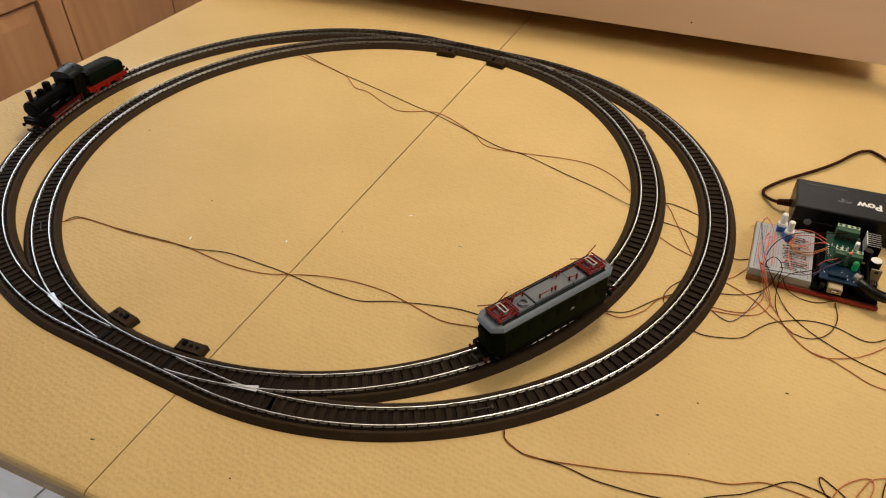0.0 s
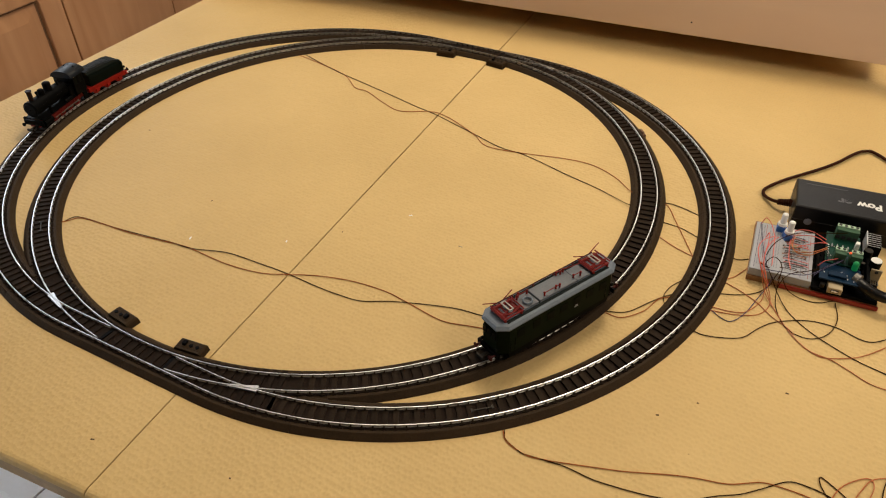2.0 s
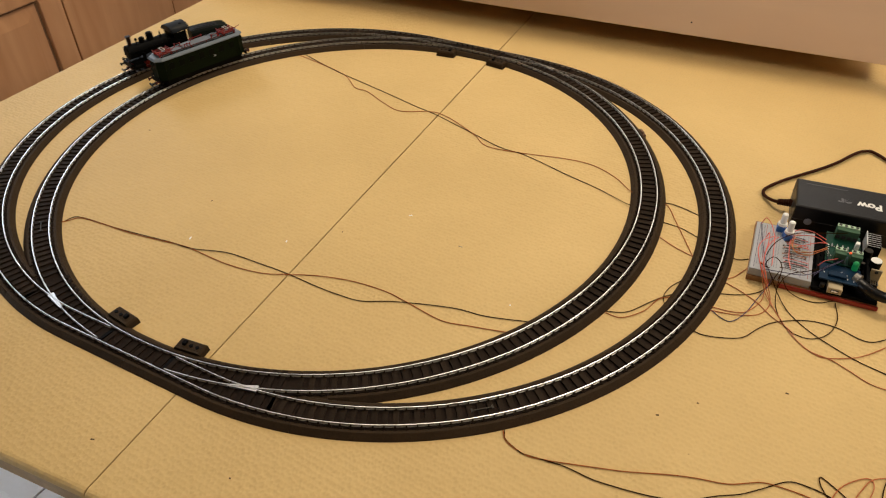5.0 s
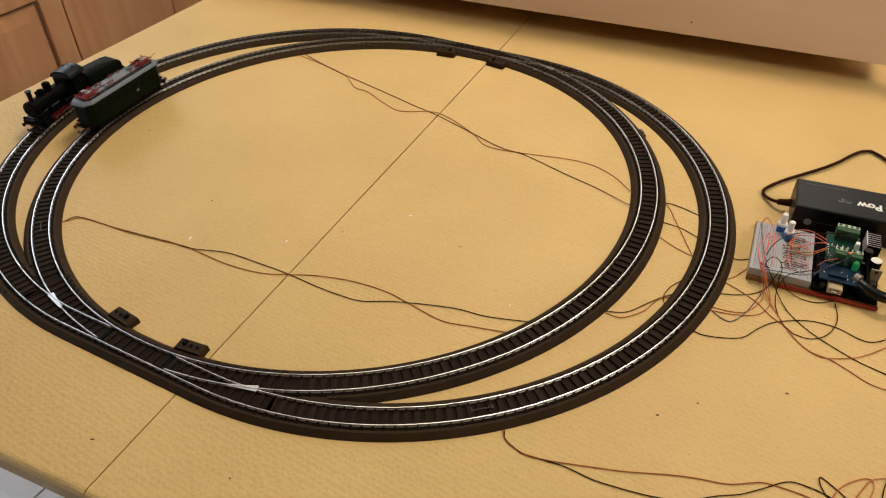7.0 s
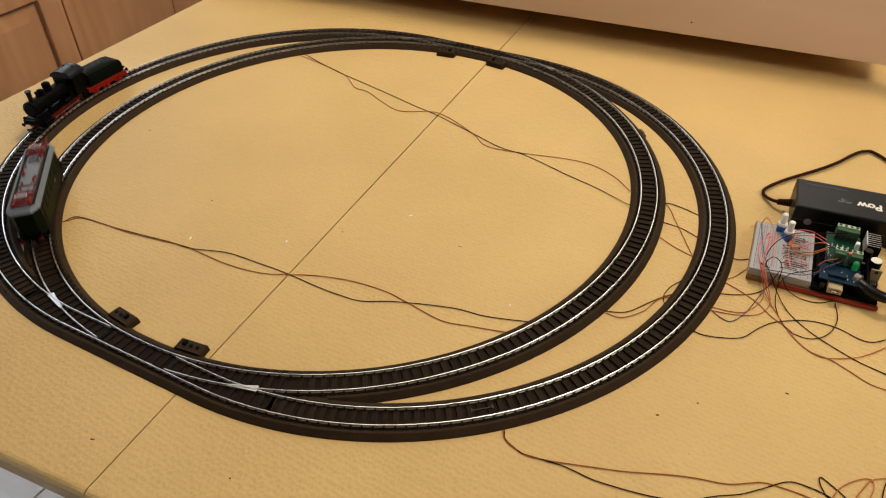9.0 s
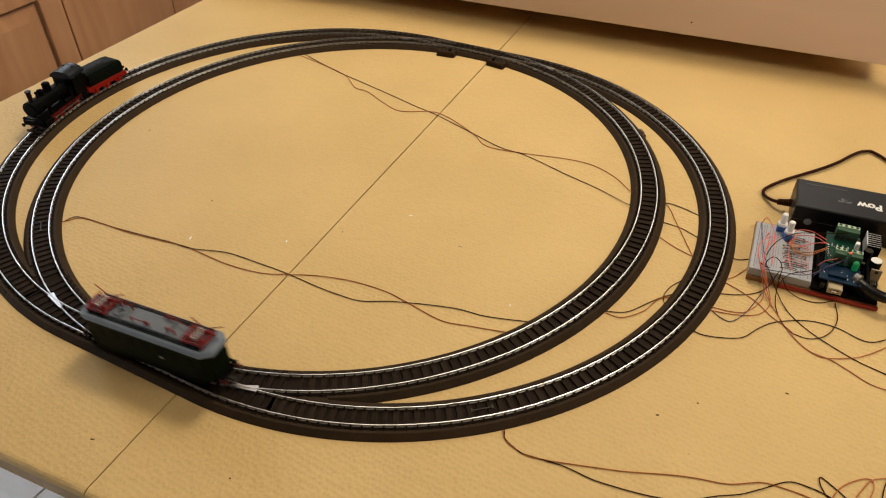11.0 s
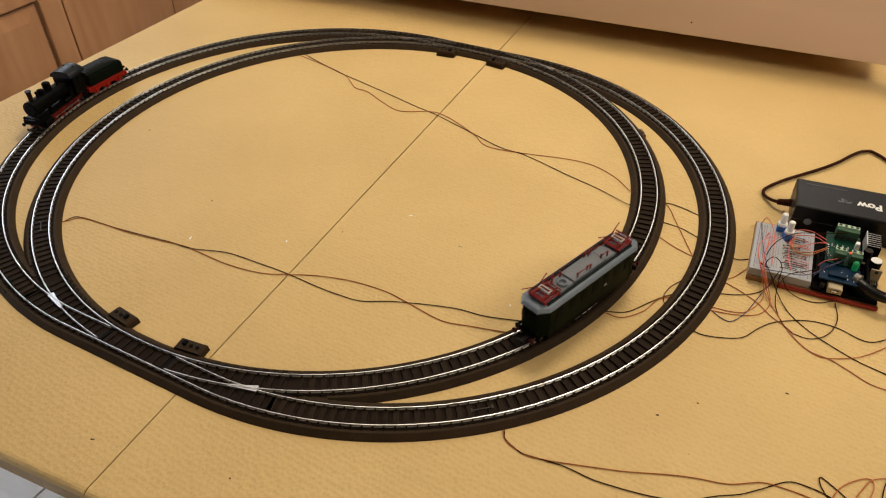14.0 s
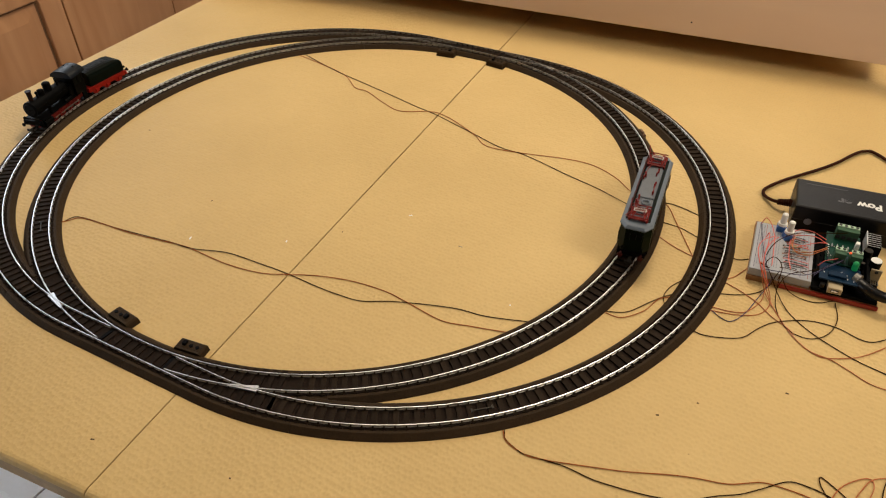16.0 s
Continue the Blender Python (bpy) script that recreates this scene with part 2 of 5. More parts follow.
def cyl(bm, p, q, r0, r1=None, seg=14):
    p, q = Vector(p), Vector(q)
    d = q - p
    m = Matrix.Translation((p + q) / 2) @ d.to_track_quat("Z", "Y").to_matrix().to_4x4()
    bmesh.ops.create_cone(bm, cap_ends=True, segments=seg, radius1=r0, radius2=r0 if r1 is None else r1, depth=d.length, matrix=m)
    return bm


def dome(bm, p, r, squash=1.0):
    bmesh.ops.create_uvsphere(bm, u_segments=14, v_segments=8, radius=r, matrix=Matrix.Translation(p) @ Matrix.Diagonal((1, 1, squash, 1)))
    return bm


def prism(bm, outline, z0, z1):
    """A flat outline in x, y, raised from z0 to z1."""
    low = [bm.verts.new((x, y, z0)) for x, y in outline]
    top = [bm.verts.new((x, y, z1)) for x, y in outline]
    n = len(outline)
    bm.faces.new(low[::-1])
    bm.faces.new(top)
    for i in range(n):
        bm.faces.new((low[i], low[(i + 1) % n], top[(i + 1) % n], top[i]))
    return bm


def loft(bm, rings):
    """Closed rings of equal length joined to a capped body."""
    vs = [[bm.verts.new(p) for p in ring] for ring in rings]
    n = len(rings[0])
    for a, b in zip(vs, vs[1:]):
        for i in range(n):
            bm.faces.new((a[i], a[(i + 1) % n], b[(i + 1) % n], b[i]))
    bm.faces.new(vs[0][::-1])
    bm.faces.new(vs[-1])
    return bm


def sweep(bm, line, profile):
    """profile (across, up) swept along line of (x, y, heading); across is positive to the left."""
    rings = []
    for x, y, h in line:
        nx, ny = -math.sin(h), math.cos(h)
        rings.append([(x + nx * a, y + ny * a, z) for a, z in profile])
    return loft(bm, rings)


# ---- track plan ----
RAD = 0.36          # radius of every curve
INNER = 0.0035      # half the straight in the inner loop
OUTER = 0.0822      # half the straight in the outer loop
GAUGE = 0.0180      # between rail centres
RAIL_TOP = 0.0088
BED_TOP = 0.0058
Q = math.pi * RAD / 2


def on_track(s, e):
    """Point and heading at the distance s, anticlockwise from the right-hand point of the loop with half straight e."""
    s %= 4 * Q + 4 * e
    if s < Q:
        a = s / RAD
        return e + RAD * math.cos(a), RAD * math.sin(a), a + math.pi / 2
    s -= Q
    if s < 2 * e:
        return e - s, RAD, math.pi
    s -= 2 * e
    if s < 2 * Q:
        a = math.pi / 2 + s / RAD
        return -e + RAD * math.cos(a), RAD * math.sin(a), a + math.pi / 2
    s -= 2 * Q
    if s < 2 * e:
        return -e + s, -RAD, 2 * math.pi
    s -= 2 * e
    a = 1.5 * math.pi + s / RAD
    return e + RAD * math.cos(a), RAD * math.sin(a), a + math.pi / 2


# ---- room ----
def room():
    floor = thing("floor", "white glossy ceramic floor tiles with grey grout", "floor", kind="structure")
    part("floor_base", boxed(-2.6, 2.6, -2.6, 2.6, -0.85, -0.754), M_GROUT, floor)
    step, x0, y0 = 0.33, -0.606, -0.40
    me = None
    for i in range(-4, 6):
        for j in range(-5, 6):
            if me is None:
                t = part("tile", boxed(0.002, step - 0.002, 0.002, step - 0.002, -0.754, -0.75, 0.001), M_TILE, floor)
                me = t.data
            else:
                t = shared("tile", me, floor)
            t.location = (x0 + i * step, y0 + j * step, 0)
    # unseen walls and ceiling, added to close the room; their tone tempers bounced light
    for name, b in (("wall_north", (-2.7, 2.7, 2.6, 2.7)), ("wall_south", (-2.7, 2.7, -2.7, -2.6)),
                    ("wall_west", (-2.7, -2.6, -2.6, 2.6)), ("wall_east", (2.6, 2.7, -2.6, 2.6))):
        tagged(part(name, boxed(*b, -0.85, 1.8), M_WALL), "plain cream painted room wall", "wall", kind="structure")
    tagged(part("ceiling", boxed(-2.6, 2.6, -2.6, 2.6, 1.7, 1.8), M_CEIL), "plain white painted ceiling", "ceiling", kind="structure")


def table():
    t = thing("table", "tan table with embossed oilcloth top in two leaves", "table")
    # near edge and left edge lie askew to the loops, slanted to fit the camera's view
    near = lambda x: -0.4933 + 0.0775 * x
    left = lambda y: -0.5612 - 0.0189 * y
    seam = lambda y: 0.0453 - 0.0562 * y
    far = 0.95
    gn, gf = 0.00065, 0.0011
    ny = near(0.0726)
    a = [(left(-0.537), -0.537), (seam(ny) - gn, ny), (seam(far) - gf, far), (left(far), far)]
    b = [(seam(ny) + gn, ny), (1.25, near(1.25)), (1.25, far), (seam(far) + gf, far)]
    for o in (a, b):
        bm = prism(bmesh.new(), o, -0.022, 0.0)
        top = [e for e in bm.edges if all(v.co.z > -0.001 for v in e.verts)]
        rim = [e for e in top if not all(abs(v.co.x - seam(v.co.y)) < 0.01 for v in e.verts)]
        bmesh.ops.bevel(bm, geom=rim, offset=0.006, segments=4, affect="EDGES", profile=0.5)
        leaf = part("table_leaf", bm, M_CLOTH, t)
        leaf.data.materials.append(M_EDGE)
        for f in leaf.data.polygons:
            if abs(f.normal.z) < 0.25 and f.center.z < -0.007:
                f.material_index = 1
    part("frame_rail", boxed(-0.30, 1.0, -0.25, 0.80, -0.09, -0.022), M_EDGE, t)
    for x in (-0.25, 0.95):
        for y in (-0.20, 0.75):
            part("leg", boxed(x - 0.03, x + 0.03, y - 0.03, y + 0.03, -0.75, -0.09, 0.004), M_EDGE, t)


def wooden_panel():
    t = thing("wooden_panel", "pale plywood panel raised above the far side of the table", "panel", m=pose(0.235, 0.496, 0, 0, 0, 3.67))
    p = part("board", boxed(-0.95, 0.75, 0.0, 0.016, 0.032, 0.156, 0.0012), M_PLYW, t)
    # unseen top and back boards, added to darken the table beneath the panel
    part("light_block_top", boxed(-0.95, 0.312, 0.016, 0.40, 0.034, 0.050), M_PLYW, t)
    bm = bmesh.new()
    cyl(bm, (0.0577, -0.0006, 0.0529), (0.0577, 0.001, 0.0529), 0.0013, seg=10)
    part("screw_hole", bm, M_HOLE, p, "small dark screw hole")
    for x in (-0.85, 0.27):
        part("support_block", boxed(x - 0.03, x + 0.03, 0.30, 0.36, 0.0, 0.034, 0.001), M_PLYW, t)
    part("light_block_back", boxed(-0.95, 0.312, 0.385, 0.40, 0.0, 0.034), M_PLYW, t)


def cabinet():
    t = thing("cabinet", "honey oak cabinet with framed raised panel doors", "cabinet")
    x = -1.0
    part("body", boxed(x - 0.5, x - 0.021, -0.48, 1.5, -0.66, 0.08, 0.002), M_CABEDGE, t)
    part("plinth", boxed(x - 0.5, x - 0.06, -0.48, 1.5, -0.75, -0.66), M_CABEDGE, t)
    part("worktop", boxed(x - 0.52, x + 0.02, -0.50, 1.52, 0.08, 0.12, 0.003), M_CAB, t)

    def door(y0, y1, panel=True):
        d = part("door", bmesh.new(), M_CAB, t)
        z0, z1, w = -0.64, 0.01, 0.052
        for b in ((y0, y0 + w, z0, z1), (y1 - w, y1, z0, z1), (y0 + w, y1 - w, z0, z0 + w), (y0 + w, y1 - w, z1 - w - 0.0165, z1)):
            part("door_frame", boxed(x - 0.019, x, b[0] + 0.0002, b[1] - 0.0002, b[2], b[3], 0.0025), M_CAB, d)
        bm = bmesh.new()
        box(bm, x - 0.017, x - 0.010, y0 + w, y1 - w, z0 + w, z1 - w)
        part("groove", bm, M_CABEDGE, d)
        g = 0.006
        lo, hi = (y0 + w + g, z0 + w + g), (y1 - w - g, z1 - w - 0.0165 - g)
        s = 0.03
        ring = lambda xx, k: [(xx, lo[0] + k, lo[1] + k), (xx, hi[0] - k, lo[1] + k), (xx, hi[0] - k, hi[1] - k), (xx, lo[0] + k, hi[1] - k)]
        part("raised_panel", loft(bmesh.new(), [ring(x - 0.016, 0), ring(x - 0.009, 0), ring(x - 0.003, s)]), M_CAB, d)
        return d

    door(-0.05, 0.3545)
    # filler in the door gap, coloured as the shade inside it
    part("gap_shade_strip", boxed(x - 0.020, x - 0.008, 0.3547, 0.3583, -0.65, 0.05), M_CABEDGE, t)
    door(-0.46, -0.055)
    part("side_panel", boxed(x - 0.019, x - 0.002, 0.3585, 0.6525, -0.65, 0.07, 0.002), M_CAB, t)
    part("side_panel", boxed(x - 0.019, x - 0.002, 0.6545, 1.45, -0.65, 0.07, 0.002), M_CAB, t)


# ---- track ----
BED = [(-0.0200, 0.0), (-0.0196, 0.0012), (-0.0160, BED_TOP - 0.0006), (-0.0154, BED_TOP), (-0.0126, BED_TOP), (-0.0122, BED_TOP - 0.0016), (0.0122, BED_TOP - 0.0016), (0.0126, BED_TOP), (0.0154, BED_TOP), (0.0160, BED_TOP - 0.0006), (0.0196, 0.0012), (0.0200, 0.0)]

BALLAST = [(-0.0120, BED_TOP - 0.0020), (-0.0120, BED_TOP - 0.0012), (0.0120, BED_TOP - 0.0012), (0.0120, BED_TOP - 0.0020)]


def rail_profile(a, drop=0.0):
    t = RAIL_TOP - drop
    half = [(0.0009, BED_TOP + 0.0003), (0.0009, BED_TOP + 0.0006), (0.0004, BED_TOP + 0.0009), (0.00042, t - 0.0008), (0.00042, t - 0.00008), (0.00034, t)]
    return [(a - b, z) for b, z in half] + [(a + b, z) for b, z in half[::-1]]


def rail(name, line, a, mat, parent, drop=0.0):
    """A rail with a bright head; shade on its web and foot is put into their colour."""
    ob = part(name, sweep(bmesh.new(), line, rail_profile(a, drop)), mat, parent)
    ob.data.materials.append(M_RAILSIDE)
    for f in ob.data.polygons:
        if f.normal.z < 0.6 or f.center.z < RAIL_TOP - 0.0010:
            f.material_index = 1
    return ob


def piece(s0, s1, e, n=None):
    n = n or max(2, int((s1 - s0) / 0.008))
    return [on_track(s0 + (s1 - s0) * i / n, e) for i in range(n + 1)]


PITCH = 0.0090
bm_ = box(bmesh.new(), -0.0024, 0.0024, -0.0118, 0.0118, BED_TOP - 0.0018, BED_TOP + 0.0005)
for s_ in (-1, 1):
    for o_ in (-0.0013, 0.0013):
        a_ = s_ * GAUGE / 2 + o_
        box(bm_, -0.0006, 0.0006, a_ - 0.0007, a_ + 0.0007, BED_TOP + 0.0004, BED_TOP + 0.0024)
# moulded rail chairs reach out over the ledge of the roadbed
for s_ in (-1, 1):
    box(bm_, -0.0006, 0.0006, min(s_ * 0.0102, s_ * 0.0130), max(s_ * 0.0102, s_ * 0.0130), BED_TOP - 0.0004, BED_TOP + 0.0006)
TIE_MESH = bpy.data.meshes.new("sleeper")
bm_.to_mesh(TIE_MESH)
bm_.free()
TIE_MESH.materials.append(M_TIE)
TIE_MESH.materials.append(M_TIEDARK)
for f_ in TIE_MESH.polygons:
    if abs(f_.center.y) > 0.0102 and f_.center.z > BED_TOP - 0.0006 and abs(f_.center.x) < 0.0010:
        f_.material_index = 1


def track_section(s0, s1, e, label):
    t = thing("curved_track", label, "model track", "curved track sections of the loops")
    cut = 0.00014
    part("roadbed", sweep(bmesh.new(), piece(s0 + cut, s1 - cut, e), BED), M_BED, t)
    part("ballast", sweep(bmesh.new(), piece(s0 + cut, s1 - cut, e), BALLAST), M_BALLAST, t, "moulded ballast strip with shade in its dark colour")
    for a in (-GAUGE / 2, GAUGE / 2):
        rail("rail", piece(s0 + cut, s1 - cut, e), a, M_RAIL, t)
    n = round((s1 - s0) / PITCH)
    for i in range(n):
        x, y, h = on_track(s0 + (i + 0.5) * (s1 - s0) / n, e)
        shared("sleeper", TIE_MESH, t, Matrix.Translation((x, y, 0)) @ Matrix.Rotation(h, 4, "Z"))
    return t


def contact_clip(t, s, e):
    x, y, h = on_track(s, e)
    bm = bmesh.new()
    m = Matrix.Translation((x, y, 0)) @ Matrix.Rotation(h, 4, "Z")
    box(bm, -0.009, 0.009, -0.0004, 0.0004, BED_TOP + 0.0006, BED_TOP + 0.0016, m=m)
    for d in (-0.009, 0.009):
        box(bm, d - 0.0007, d + 0.0007, -0.002, 0.002, BED_TOP + 0.0006, BED_TOP + 0.0018, m=m)
    part("contact_clip", bm, M_BLACKMETAL, t, "thin steel contact clip")


def turnout(sx, sy):
    """Curved turnout from the middle of the near or far side outwards; sx, sy: the quarter in which it lies."""
    t = thing("curved_turnout", "dark brown curved turnout with switch box and steel points", "model turnout", "curved turnouts joining the two loops")
    li, lo = INNER + RAD * math.radians(30), OUTER + RAD * math.radians(15)

    def at(d, e):
        # distance d from the middle along the inner or outer branch, in this quarter
        if d < e:
            x, y, h = d, -RAD, 0.0
        else:
            a = (d - e) / RAD
            x, y, h = e + RAD * math.sin(a), -RAD * math.cos(a), a
        if sx < 0:
            x, h = -x, math.pi - h
        if sy > 0:
            y, h = -y, -h
        return x, y, h

    inside = sx * -sy   # the side of the line on which the middle of the loop lies
    n = 28
    run = lambda d0, d1, e: [at(d0 + (d1 - d0) * i / n, e) for i in range(n + 1)]
    flat = BED_TOP - 0.0014
    shoulder = [(-0.0200, 0.0), (-0.0196, 0.0012), (-0.0160, BED_TOP - 0.0006), (-0.0154, BED_TOP), (-0.0126, BED_TOP), (-0.0122, flat), (0.0160, flat), (0.0196, 0.0012), (0.0200, 0.0)]
    high = shoulder if inside < 0 else [(-a, z) for a, z in shoulder[::-1]]
    low = [(-a, max(0.0, z - 0.00015)) for a, z in high[::-1]]
    part("roadbed", sweep(bmesh.new(), run(0.0003, li - 0.0003, INNER), high), M_BED, t)
    part("roadbed", sweep(bmesh.new(), run(0.0003, lo - 0.0003, OUTER), low), M_BED, t)
    part("ballast", sweep(bmesh.new(), run(0.0003, li - 0.0003, INNER), BALLAST), M_BALLAST, t, "moulded ballast strip with shade in its dark colour")
    part("ballast", sweep(bmesh.new(), run(0.0003, lo - 0.0003, OUTER), [(a, z + 0.00015) for a, z in BALLAST]), M_BALLAST, t)
    g = GAUGE / 2
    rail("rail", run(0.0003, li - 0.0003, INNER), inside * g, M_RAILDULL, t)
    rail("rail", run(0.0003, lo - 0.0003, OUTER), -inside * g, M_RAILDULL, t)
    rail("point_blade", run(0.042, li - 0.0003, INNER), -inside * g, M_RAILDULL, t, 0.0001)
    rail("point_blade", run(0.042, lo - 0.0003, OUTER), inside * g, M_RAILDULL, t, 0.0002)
    # cast crossing nose
    x, y, h = at(0.119, INNER)
    nx, ny = -math.sin(h), math.cos(h)
    c = Vector((x - nx * inside * g, y - ny * inside * g, 0))
    fm = Matrix.Translation(c) @ Matrix.Rotation(h, 4, "Z")
    bm = prism(bmesh.new(), [(fm @ Vector(p)).to_2d() for p in ((-0.015, -0.0010, 0), (0.006, -0.0026, 0), (0.013, -0.0034, 0), (0.013, 0.0034, 0), (0.006, 0.0026, 0), (-0.015, 0.0010, 0))], BED_TOP, RAIL_TOP - 0.0006)
    part("crossing_nose", bm, M_FROG, t, "cast grey metal crossing nose")
    # sleepers spread over both branches
    k = int(lo / PITCH)
    for i in range(k):
        d = (i + 0.5) * lo / k
        xi, yi, hi = at(d * li / lo, INNER)
        xo, yo, ho = at(d, OUTER)
        gap = math.hypot(xi - xo, yi - yo)
        if gap < 0.030:
            h = (hi + ho) / 2
            m = Matrix.Translation(((xi + xo) / 2, (yi + yo) / 2, 0)) @ Matrix.Rotation(h, 4, "Z")
            w = 0.0118 + gap / 2
            bm = box(bmesh.new(), -0.0024, 0.0024, -w, w, BED_TOP - 0.0018, BED_TOP + 0.0005, m=m)
            # spikes beside the rails of either branch
            for (cx, cy, ch), sides in (((xi, yi, hi), (inside, -inside)), ((xo, yo, ho), (-inside, inside))):
                bmat = Matrix.Translation((cx, cy, 0)) @ Matrix.Rotation(ch, 4, "Z")
                for sd in sides if d > 0.058 else sides[:1]:
                    for o in (-0.0013, 0.0013):
                        box(bm, -0.0007, 0.0007, sd * g + o - 0.0006, sd * g + o + 0.0006, BED_TOP + 0.0004, BED_TOP + 0.0021, m=bmat)
            part("sleeper", bm, M_TIEDARK, t)
        else:
            for x, y, h in ((xi, yi, hi), (xo, yo, ho)):
                shared("sleeper", TIE_MESH, t, Matrix.Translation((x, y, 0)) @ Matrix.Rotation(h, 4, "Z"))
    # black strip across the points, painted in for the dark of the throw bar slot
    x, y, h = at(0.040, INNER)
    m = Matrix.Translation((x, y, 0)) @ Matrix.Rotation(h, 4, "Z")
    part("throw_bar_slot", box(bmesh.new(), -0.0020, 0.0020, -0.0082, 0.0075, BED_TOP - 0.0012, BED_TOP + 0.0004, m=m), M_BLACK, t)
    # switch box on the inner flank
    x, y, h = at(0.0465, INNER)
    m = Matrix.Translation((x, y, 0)) @ Matrix.Rotation(h, 4, "Z")
    q = inside
    bm = bmesh.new()
    ring = lambda z, k: [m @ Vector((a, q * b, z)) for a, b in ((-0.0148 + k, 0.0165), (0.0148 - k, 0.0165), (0.0148 - k, 0.0305 - k), (-0.0148 + k, 0.0305 - k))]
    loft(bm, [ring(0, 0), ring(0.0065, 0.0006), ring(0.0082, 0.002)])
    sb = part("switch_box", bm, M_BED, t, "brown plastic switch box")
    bm = box(bmesh.new(), -0.0118, 0.0118, q * 0.0235 - 0.0046, q * 0.0235 + 0.0046, 0.0080, 0.0084, 0.0002, m)
    part("cover_plate", bm, M_BED, sb)
    for dx in (0.0015, 0.0085):
        bm = bmesh.new()
        cyl(bm, m @ Vector((dx, q * 0.0225, 0.0080)), m @ Vector((dx, q * 0.0225, 0.0092)), 0.0019)
        part("button", bm, M_BLACK, sb)
    bm = bmesh.new()
    box(bm, -0.0078, -0.0038, q * 0.0235 - 0.0026, q * 0.0235 + 0.0026, 0.0080, 0.0110, 0.0006, m)
    part("lever", bm, M_BLACK, sb)
    return t


def loops():
    for k in range(4):
        for side in (0, 1):
            a = math.radians(-60 + 30 * k)
            s0 = a * RAD + side * (2 * Q + 2 * INNER)
            t = track_section(s0, s0 + RAD * math.radians(30), INNER, "curved model track on dark brown roadbed, inner loop")
            if (k, side) == (3, 1):
                contact_clip(t, s0 + 0.1226, INNER)
            if (k, side) == (3, 0):
                m = pose(0.3020, 0.2310, 0, 0, 0, 37.4)
                part("feeder_tab", box(box(bmesh.new(), -0.001, 0.0030, -0.0085, 0.0085, 0.0, 0.0050, 0.0005, m), -0.001, 0.0022, -0.0040, 0.0040, 0.0048, 0.0066, 0.0004, m), M_FEEDER, t, "brown feeder tab")
    for k in range(5):
        for side in (0, 1):
            a = math.radians(-75 + 30 * k)
            s0 = a * RAD + side * (2 * Q + 2 * OUTER)
            t = track_section(s0, s0 + RAD * math.radians(30), OUTER, "curved model track on dark brown roadbed, outer loop")
            if (k, side) == (0, 0):
                contact_clip(t, s0 + 0.1586, OUTER)
    for sx in (-1, 1):
        for sy in (-1, 1):
            turnout(sx, sy)


